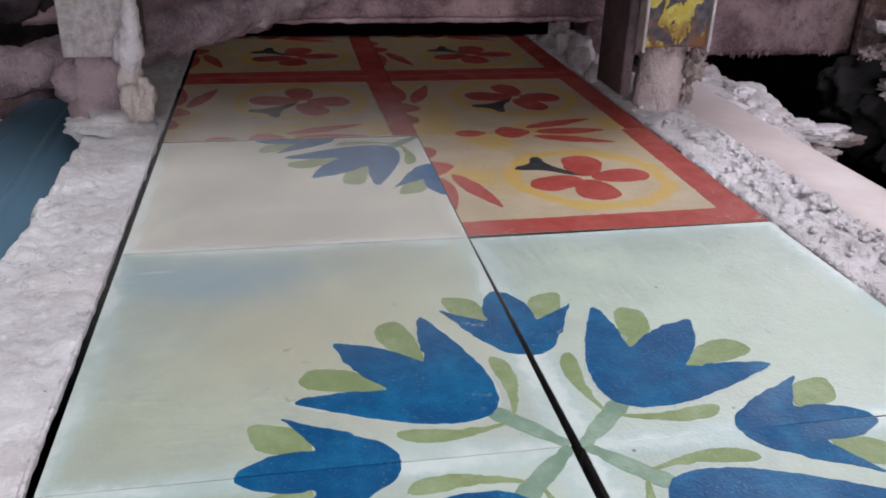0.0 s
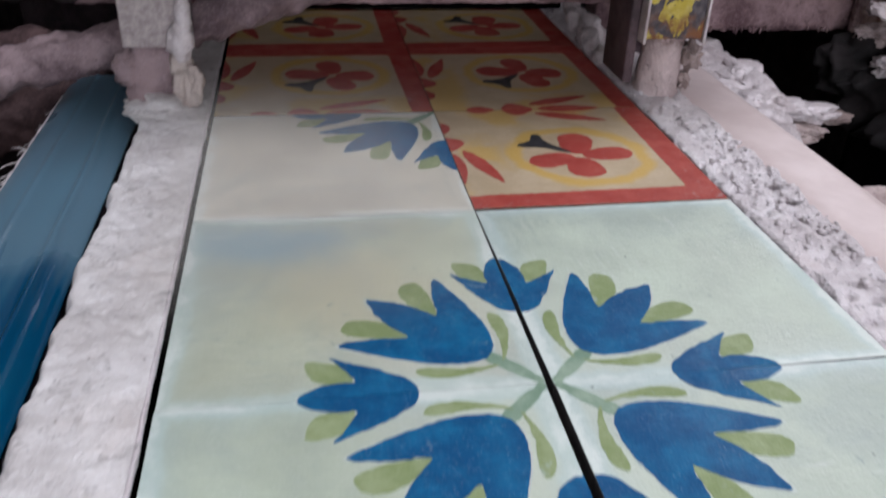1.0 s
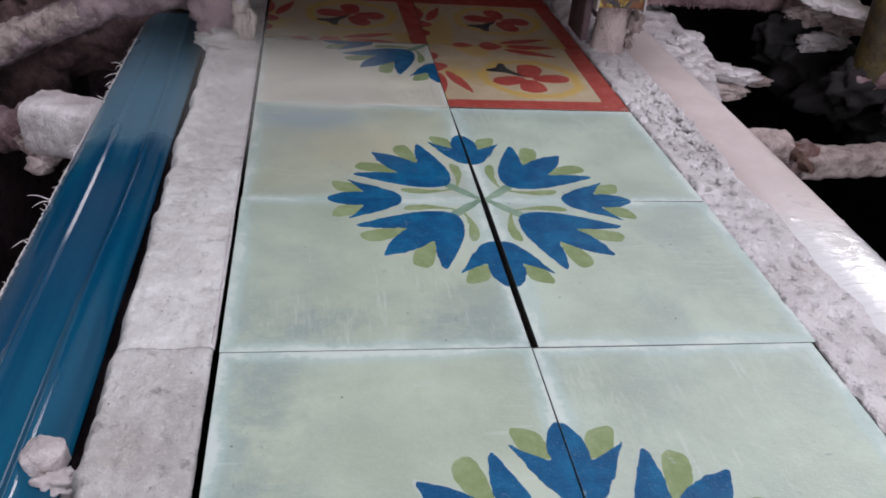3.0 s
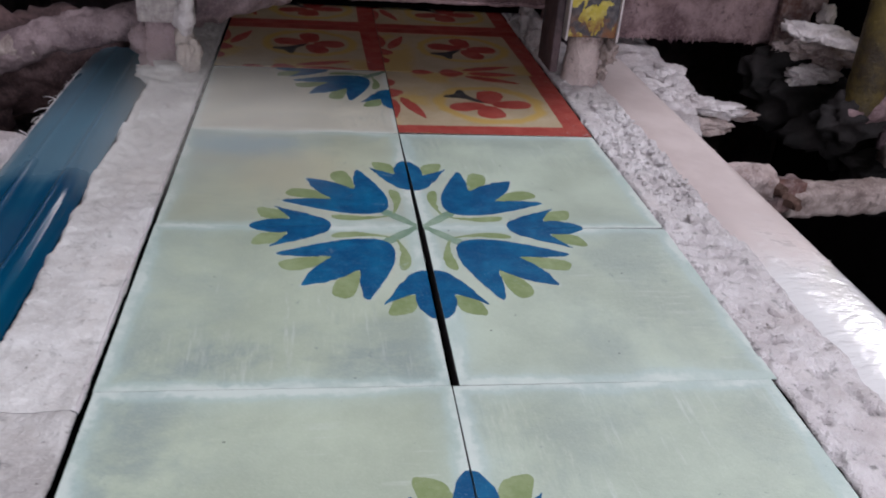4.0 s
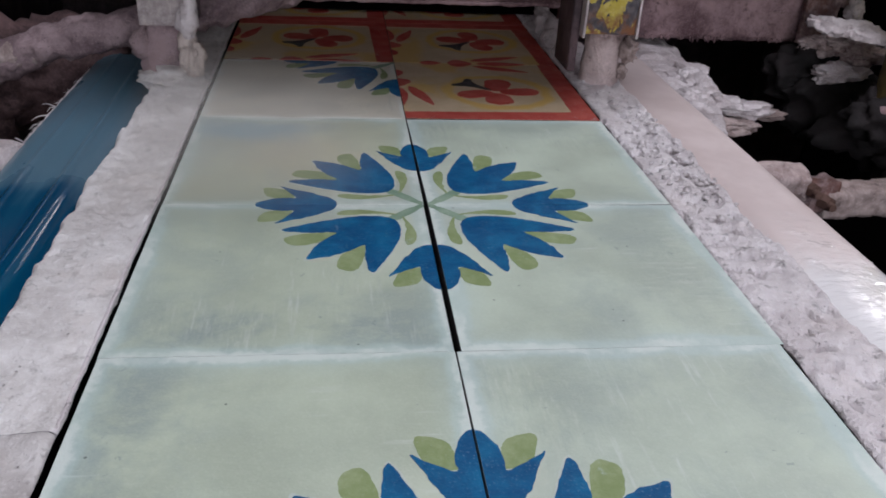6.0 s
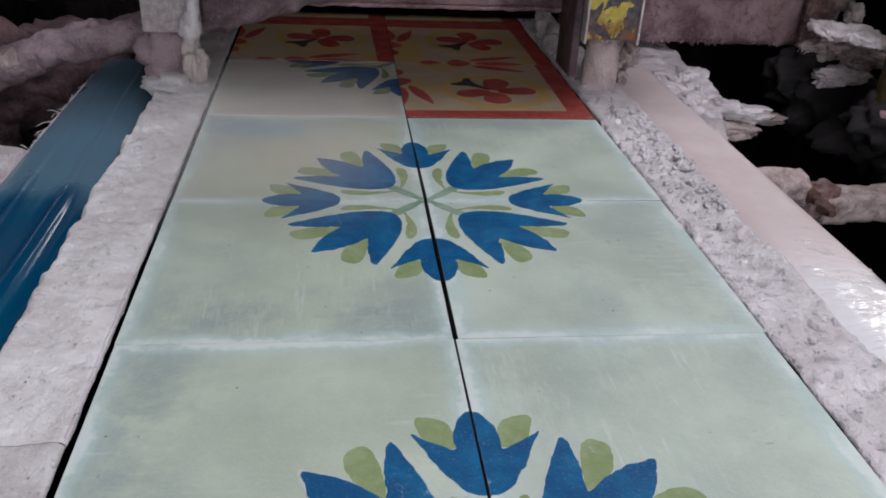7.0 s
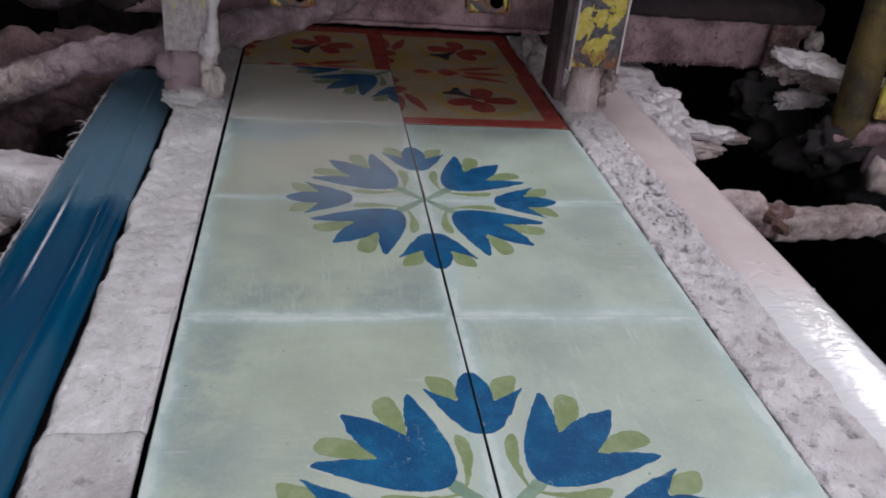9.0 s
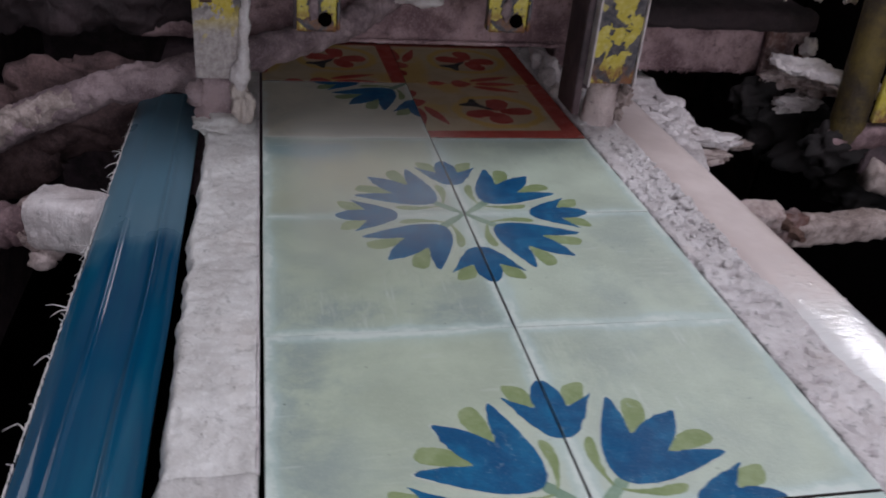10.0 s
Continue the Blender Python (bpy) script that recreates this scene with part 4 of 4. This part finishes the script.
def bracket(x, y, z, seed):
    ob = thing("hanging_bracket", "dark steel bracket with yellow painted edges and a bolt hole", "bracket", "hanging brackets", at=pose(x, y, z))
    bm = bmesh.new()
    box(bm, -0.0245, 0.0245, 0.001, 0.008, 0.0, 0.225 - z, 0.003)
    plate = part("plate", bm, YELLOW_RIM, ob)
    for sx in (-1, 1):
        bm = bmesh.new()
        box(bm, sx * 0.026 - 0.002, sx * 0.026 + 0.002, -0.003, 0.012, 0.004, 0.225 - z, 0.001)
        part("edge_lip", bm, YELLOW if (sx > 0 or seed) else DARK_STEEL, ob)
    bm = bmesh.new()
    lump(bm, (-0.004, -0.001, 0.03), (0.006, 0.004, 0.014), 0.4, 1.7, 3 + seed)
    part("slip_lump", bm, GREY_MUD, ob, smooth=True)
    # Solid black plug, coloured as the shade inside a bolt hole.
    bm = bmesh.new()
    bmesh.ops.create_cone(bm, cap_ends=True, segments=20, radius1=0.009, radius2=0.008, depth=0.006, matrix=pose(0.010, 0.0, 0.016, 90))
    part("bolt_hole", bm, SHADE_BLACK, plate, "dark bolt hole")


bracket(-0.1330, 0.500, 0.100, 0)
bracket(0.1070, 0.500, 0.106, 1)


def cross_beams():
    ob = thing("cross_beam", "brown sludge-coated steel beam across the tile line", "beam", "cross beams")
    bm = bmesh.new()
    sweep(bm, [(-0.36, 0.685, 0.082), (0.0, 0.685, 0.084), (0.30, 0.685, 0.084)], 0.05, 0.082, 8, 24, 0.0022, 40, 2, steps=90)
    part("beam", bm, LILAC, ob, smooth=True)
    bm = bmesh.new()
    sweep(bm, [(-0.30, 0.657, 0.046), (0.25, 0.657, 0.047)], 0.006, 0.006, 2, 8, 0.0015, 60, 5, steps=120)
    part("slip_edge", bm, LILAC, ob, smooth=True)
    bm = bmesh.new()
    for k, (x, z, r) in enumerate(((0.005, 0.112, 0.013), (0.024, 0.104, 0.010), (0.040, 0.106, 0.009), (-0.012, 0.106, 0.007), (0.033, 0.116, 0.010))):
        lump(bm, (x, 0.652, z), (r * 1.3, r * 0.8, r * 0.7), 0.5, 1.7, 60 + k)
    part("slip_clump", bm, CRUST, ob, "clump of pale dried slip", True)

    ob = thing("cross_beam", "lilac-brown crusted beam with a rusty end plate", "beam", "cross beams")
    bm = bmesh.new()
    sweep(bm, [(0.262, 0.765, 0.028), (0.46, 0.765, 0.026), (0.665, 0.765, 0.024)], 0.05, 0.082, 8, 24, 0.0025, 40, 12, steps=90)
    part("beam", bm, LILAC, ob, smooth=True)
    # Made-up flange: it overhangs the beam to shade its upper face.
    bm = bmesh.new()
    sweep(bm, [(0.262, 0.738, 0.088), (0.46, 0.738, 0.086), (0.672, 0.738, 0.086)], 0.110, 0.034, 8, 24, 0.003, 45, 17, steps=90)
    part("shade_flange", bm, GLOOM, ob, "added dark flange that shades the beam face", True)
    bm = bmesh.new()
    rng = random.Random(3)
    drips(bm, [(0.27 + 0.37 * rng.random(), 0.742 + rng.uniform(-0.002, 0.004), -0.013 + rng.uniform(-0.002, 0.003)) for i in range(170)], 0.0022, 8)
    part("slip_fringe", bm, LILAC, ob, "ragged fringe of hanging slip", True)["kind"] = "stuff"
    bm = bmesh.new()
    box(bm, 0.618, 0.692, 0.722, 0.732, -0.014, 0.085, 0.002)
    end = part("end_plate", bm, RUST_SPOTS, ob, "rust-stained end plate")
    # Black lump painted as the hole's shade.
    bm = bmesh.new()
    lump(bm, (0.674, 0.721, 0.034), (0.005, 0.003, 0.009), 0.3, 1.5, 5, 2)
    part("bolt_hole", bm, SHADE_BLACK, end)

    ob = thing("upper_beam", "dirty upper beam darkened for shade, with dried slip on its edge", "beam", "cross beams")
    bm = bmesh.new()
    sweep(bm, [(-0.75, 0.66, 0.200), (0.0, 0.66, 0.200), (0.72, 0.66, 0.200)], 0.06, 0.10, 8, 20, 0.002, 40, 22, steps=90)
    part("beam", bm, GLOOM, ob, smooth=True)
    bm = bmesh.new()
    for k in range(9):
        lump(bm, (0.53 + 0.018 * k, 0.626, 0.160 + 0.006 * math.sin(k * 2.1)), (0.016, 0.008, 0.011 + 0.004 * (k % 3)), 0.5, 1.7, 80 + k)
    part("slip_clump", bm, CRUST, ob, "row of cream slip lumps", True)


cross_beams()


def hood():
    """The sheet-steel body of the spray machine behind and above the beams."""
    ob = thing("machine_housing", "dark sheet-steel housing of the spray machine", "machine")
    bm = bmesh.new()
    box(bm, -0.80, 1.20, 0.79, 0.805, 0.126, 0.34, 0.003)
    part("front_sheet", bm, DARK_STEEL, ob)
    # Black sheet added where only dark space lies behind the yellow post.
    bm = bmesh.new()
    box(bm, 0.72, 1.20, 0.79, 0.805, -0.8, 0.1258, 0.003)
    part("void_sheet", bm, SHADE_BLACK, ob)
    # Unseen shelf added to shade the posts and the far tiles.
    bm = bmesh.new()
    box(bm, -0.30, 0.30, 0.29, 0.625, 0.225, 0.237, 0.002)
    part("shade_shelf", bm, DARK_STEEL, ob)
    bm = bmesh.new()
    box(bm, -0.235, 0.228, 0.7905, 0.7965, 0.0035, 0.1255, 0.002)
    part("rubber_flap", bm, SHADE_BLACK, ob, "black rubber flap over the tiles")
    # Arms that hold the added shelf.
    for x in (-0.29, 0.28):
        bm = bmesh.new()
        box(bm, x, x + 0.012, 0.6252, 0.7898, 0.227, 0.235)
        part("shade_shelf_arm", bm, DARK_STEEL, ob)
    bm = bmesh.new()
    box(bm, -0.80, 1.20, 0.8052, 1.9, 0.328, 0.34, 0.003)
    part("top_sheet", bm, DARK_STEEL, ob)
    for x in (-0.80, 1.185):
        bm = bmesh.new()
        box(bm, x, x + 0.015, 0.8052, 1.9, -0.8, 0.3278, 0.003)
        part("side_sheet", bm, DARK_STEEL, ob)
    bm = bmesh.new()
    box(bm, -0.784, 1.184, 1.885, 1.9, -0.8, 0.3278)
    part("rear_sheet", bm, DARK_STEEL, ob)


hood()


def hose():
    ob = thing("supply_hose", "thick hose caked in grey dried slip", "hose")
    bm = bmesh.new()
    sweep(bm, [(-0.70, 0.50, -0.120), (-0.60, 0.51, -0.085), (-0.50, 0.515, -0.030), (-0.40, 0.52, 0.012), (-0.30, 0.53, 0.034), (-0.20, 0.56, 0.055), (-0.10, 0.61, 0.076), (-0.04, 0.65, 0.10), (0.0, 0.69, 0.11)], lambda s: 0.048 - 0.012 * s, lambda s: 0.046 - 0.010 * s, 2, 40, 0.0055, 48, 2, steps=320)
    part("tube", bm, GREY_MUD, ob, smooth=True)
    bm = bmesh.new()
    sweep(bm, [(-0.72, 0.492, -0.118), (-0.60, 0.500, -0.078), (-0.52, 0.504, -0.035), (-0.46, 0.508, -0.008), (-0.40, 0.516, 0.012)], lambda s: 0.044 - 0.018 * s, lambda s: 0.046 - 0.016 * s, 2, 40, 0.006, 60, 12, steps=200)
    part("slip_coat", bm, DIRTY_CRUST, ob, "pale gritty coat of dried slip", True)


hose()


def left_clutter():
    ob = thing("cross_bar", "short crusted pipe stub under the blue strip", "pipe", "cross bars")
    bm = bmesh.new()
    sweep(bm, [(-0.428, 0.30, -0.043), (-0.40, 0.291, -0.043), (-0.363, 0.280, -0.045)], 0.052, 0.056, 6, 40, 0.0025, 45, 1, steps=70)
    part("tube", bm, CRUST, ob, smooth=True)
    bm = bmesh.new()
    sweep(bm, [(-0.75, 0.33, -0.079), (-0.55, 0.315, -0.066), (-0.43, 0.30, -0.050)], 0.038, 0.042, 3, 36, 0.008, 40, 4, steps=120)
    part("rod", bm, MUD, ob, "brown crusted rod", True)
    for k in range(7):
        bm = bmesh.new()
        lump(bm, (-0.425 + 0.012 * math.sin(k * 1.7), 0.276 + 0.004 * k, -0.082 + 0.008 * k), (0.012, 0.010, 0.010), 0.5, 1.8, 40 + k)
        part("slip_lump", bm, PINK_CRUST, ob, smooth=True)

    ob = thing("sludge_heap", "brown sludge caked on the frame below the hose", "sludge", "sludge heaps")
    for k, (x, y, z, a, b, c) in enumerate(((-0.44, 0.60, -0.045, 0.10, 0.03, 0.055), (-0.56, 0.60, -0.09, 0.10, 0.04, 0.06), (-0.40, 0.63, -0.02, 0.08, 0.03, 0.04), (-0.68, 0.60, -0.13, 0.10, 0.05, 0.06))):
        bm = bmesh.new()
        lump(bm, (x, y, z), (a, b, c), 0.55, 1.7, 90 + k, 4)
        part("mound", bm, SLUDGE, ob, smooth=True)

    ob = thing("sludge_heap", "purple-brown sludge on the machine housing behind the hose, coloured dark for shade", "sludge", "sludge heaps")
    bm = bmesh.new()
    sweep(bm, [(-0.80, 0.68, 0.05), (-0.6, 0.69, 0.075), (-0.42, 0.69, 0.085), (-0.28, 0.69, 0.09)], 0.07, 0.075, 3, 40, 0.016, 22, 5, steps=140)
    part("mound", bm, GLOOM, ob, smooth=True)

    ob = thing("bolt", "slip-covered bolt head beside the rail", "bolt")
    bm = bmesh.new()
    sweep(bm, [(-0.288, -0.209, -0.06), (-0.288, -0.209, -0.018)], 0.014, 0.014, 2, 14, 0.0015, 90, 5, (0, 1, 0), 12)
    sweep(bm, [(-0.288, -0.209, -0.0195), (-0.288, -0.209, -0.0095)], lambda s: 0.0245 - 0.002 * s, lambda s: 0.0245 - 0.002 * s, 2.6, 28, 0.0016, 110, 6, (0, 1, 0), 10)
    lump(bm, (-0.281, -0.224, -0.021), (0.012, 0.008, 0.009), 0.6, 1.7, 3, 4)
    lump(bm, (-0.292, -0.226, -0.027), (0.010, 0.007, 0.008), 0.6, 1.7, 9, 4)
    part("head", bm, CRUST, ob, smooth=True)


left_clutter()


def right_clutter():
    ob = thing("slip_ledge", "ledge of thick white dried slip beside the strip", "dried slip", "dried slip on the frame")
    bm = bmesh.new()
    sweep(bm, [(0.405, 0.95, -0.048), (0.402, 0.78, -0.048), (0.394, 0.62, -0.048), (0.381, 0.53, -0.050), (0.364, 0.41, -0.052)], lambda s: 0.085 - 0.055 * s ** 3, 0.036, 5, 44, 0.007, 42, 3, steps=200)
    for k, (x, y, z, r) in enumerate(((0.408, 0.57, -0.036, 0.022), (0.388, 0.525, -0.038, 0.018), (0.420, 0.64, -0.034, 0.018), (0.366, 0.45, -0.042, 0.013), (0.398, 0.60, -0.031, 0.014), (0.357, 0.395, -0.046, 0.010))):
        lump(bm, (x, y, z), (r * 1.2, r * 1.6, r * 0.6), 0.5, 1.1, 100 + k, 5)
    part("crust", bm, CRUST, ob, smooth=True)

    ob = thing("slip_chunk", "broken chunk of layered white dried slip", "dried slip", "dried slip on the frame")
    for k, (x, y, z, a, b, c) in enumerate(((0.432, 0.545, -0.050, 0.034, 0.026, 0.010), (0.462, 0.552, -0.058, 0.044, 0.024, 0.009), (0.438, 0.525, -0.074, 0.038, 0.018, 0.012), (0.496, 0.556, -0.066, 0.034, 0.016, 0.006))):
        bm = bmesh.new()
        lump(bm, (x, y, z), (a, b, c), 0.5, 1.3, 120 + k, 5)
        part("crust", bm, CRUST if k < 2 else DIRTY_CRUST, ob, smooth=True)

    ob = thing("slip_chunk", "flat flakes of white slip on the rusty beam end", "dried slip", "dried slip on the frame")
    for k, (x, y, z, a, b, c) in enumerate(((0.655, 0.655, -0.036, 0.040, 0.02, 0.016), (0.650, 0.675, 0.004, 0.030, 0.020, 0.012), (0.682, 0.70, 0.044, 0.012, 0.012, 0.016), (0.745, 0.66, -0.014, 0.05, 0.02, 0.012), (0.635, 0.69, -0.006, 0.030, 0.016, 0.014), (0.685, 0.665, -0.012, 0.030, 0.02, 0.016))):
        bm = bmesh.new()
        lump(bm, (x, y, z), (a, b, c), 0.5, 1.5, 140 + k, 5)
        part("crust", bm, CRUST if k in (0, 2) else PINK_CRUST, ob, smooth=True)

    bm = bmesh.new()
    sweep(bm, [(0.587, 0.653, 0.036), (0.636, 0.624, 0.033), (0.684, 0.600, 0.024), (0.750, 0.581, 0.012)], lambda s: 0.045 + 0.04 * math.sin(s * 3), 0.012, 8, 60, 0.007, 40, 61, steps=140)
    part("slab", bm, CRUST, ob, "bright flat slab of slip", True)

    ob = thing("cross_bar", "crusted cross bar with a rusty bolt and pipe stub", "pipe", "cross bars")
    bm = bmesh.new()
    sweep(bm, [(0.315, 0.255, -0.041), (0.36, 0.268, -0.041), (0.400, 0.275, -0.043)], 0.038, 0.034, 4.5, 36, 0.005, 48, 8, steps=60)
    part("stub", bm, PINK_CRUST, ob, smooth=True)
    bm = bmesh.new()
    sweep(bm, [(0.392, 0.274, -0.056), (0.440, 0.280, -0.058)], 0.028, 0.034, 6, 28, 0.004, 70, 9, steps=30)
    part("joint", bm, RUST_SPOTS, ob, "rusty sludge-caked joint", True)
    for x, z in ((0.409, -0.046), (0.428, -0.060)):
        bm = bmesh.new()
        bmesh.ops.create_cone(bm, cap_ends=True, segments=6, radius1=0.0085, radius2=0.0075, depth=0.012, matrix=pose(x, 0.260, z, 90, 0, 20))
        bmesh.ops.create_cone(bm, cap_ends=True, segments=12, radius1=0.0045, radius2=0.004, depth=0.012, matrix=pose(x, 0.252, z, 90, 0, 0))
        part("bolt", bm, RUSTY, ob, "rusty bolt")
    bm = bmesh.new()
    sweep(bm, [(0.43, 0.28, -0.066), (0.52, 0.290, -0.066), (0.592, 0.298, -0.066)], lambda s: 0.034 - 0.02 * s ** 9, lambda s: 0.032 - 0.022 * s ** 9, 9, 36, 0.0028, 60, 11, steps=110)
    part("bar", bm, DIRTY_CRUST, ob, "pale crusted flat bar", True)

    ob = thing("yellow_post", "yellow painted post with its shade coloured in as dark olive", "post", at=pose(0, 0, -0.1))
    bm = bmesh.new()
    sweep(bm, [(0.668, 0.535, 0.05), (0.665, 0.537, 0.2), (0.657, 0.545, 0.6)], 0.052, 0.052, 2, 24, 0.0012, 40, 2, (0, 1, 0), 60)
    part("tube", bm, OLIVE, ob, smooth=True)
    bm = bmesh.new()
    box(bm, -0.058, 0.058, 0.50, 0.51, 0.0, 0.52, 0.003)
    part("yellow_plate", bm, YELLOW_SHEET, ob, "flaking yellow plate", at=pose(0.742, 0.004, 0.088))

    ob = thing("cross_bar", "crusted bar that carries the yellow post", "bar", "cross bars")
    bm = bmesh.new()
    sweep(bm, [(0.645, 0.540, -0.052), (0.72, 0.525, -0.036), (0.95, 0.515, -0.030)], 0.05, 0.034, 4, 20, 0.006, 30, 31, steps=50)
    part("bar", bm, MUD, ob, smooth=True)
    bm = bmesh.new()
    sweep(bm, [(0.705, 0.50, -0.092), (0.77, 0.49, -0.108), (0.92, 0.47, -0.125)], 0.05, 0.042, 3, 20, 0.009, 32, 37, steps=50)
    part("slip_ledge", bm, DIRTY_CRUST, ob, "ledge of dirty white slip", True)
    bm = bmesh.new()
    sweep(bm, [(0.70, 0.52, -0.068), (0.92, 0.50, -0.078)], 0.02, 0.06, 5, 16, 0.002, 30, 39, steps=30)
    part("web", bm, DARK_STEEL, ob, "dark steel web", True)

    ob = thing("sludge_heap", "brown sludge caked on the frame beside the strip, coloured near black for shade", "sludge", "sludge heaps")
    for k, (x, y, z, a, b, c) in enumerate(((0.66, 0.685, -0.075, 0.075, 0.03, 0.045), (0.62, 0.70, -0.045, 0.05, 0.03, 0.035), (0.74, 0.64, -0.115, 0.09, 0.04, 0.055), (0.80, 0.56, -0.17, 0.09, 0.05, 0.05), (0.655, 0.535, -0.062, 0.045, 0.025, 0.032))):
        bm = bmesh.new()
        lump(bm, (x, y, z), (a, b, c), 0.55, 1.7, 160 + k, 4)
        part("mound", bm, SHADED_SLUDGE, ob, smooth=True)


right_clutter()


def spray_mist():
    """Thin level drifts of spray that hang over the tiles in front of the posts."""
    ob = thing("spray_mist", "thin drifting layers of white spray over the tiles", "mist", kind="stuff")
    for k, z in enumerate((0.010, 0.022, 0.034, 0.046)):
        bm = bmesh.new()
        n = 24
        grid = []
        for j in range(n + 1):
            line = []
            for i in range(n + 1):
                x, y = -0.202 + 0.235 * i / n, 0.03 - 0.008 * k + 0.45 * j / n
                line.append(bm.verts.new((x, y, z + 0.004 * noise.noise(Vector((x * 6, y * 6, k * 3.3))))))
            grid.append(line)
        for a, b in zip(grid, grid[1:]):
            for i in range(n):
                bm.faces.new((a[i], a[i + 1], b[i + 1], b[i]))
        part("spray_drift", bm, MIST_MAT, ob, smooth=True)
    return ob


MIST_THING = spray_mist()


# ---- what moves ----
def motions():
    for tile, x, y, turn, start, end, skew, lag in TILES:
        rows = []
        for t, s in TRAVEL:
            f = min(1.0, max(0.0, (t - 4.0) / 5.0))
            f = f * f * (3 - 2 * f)
            behind = lag * (1 - min(1.0, max(0.0, (t - 2.0) / 1.9)))
            rows.append((t, pose(x + start + (end - start) * f, y + s - behind, -THICK, 0, 0, turn + skew * (1 - 0.6 * f))))
        walk(tile, rows)
    # the spray drifts aside and back again
    drift = [(0.0, 0.0, -0.02), (2.0, -0.05, 0.02), (3.5, -0.075, 0.02), (5.0, -0.065, 0.0), (7.0, -0.03, 0.0), (8.5, 0.0, 0.0), (10.0, 0.012, 0.0)]
    walk(MIST_THING, [(t, pose(x, y, 0)) for t, x, y in drift])


motions()
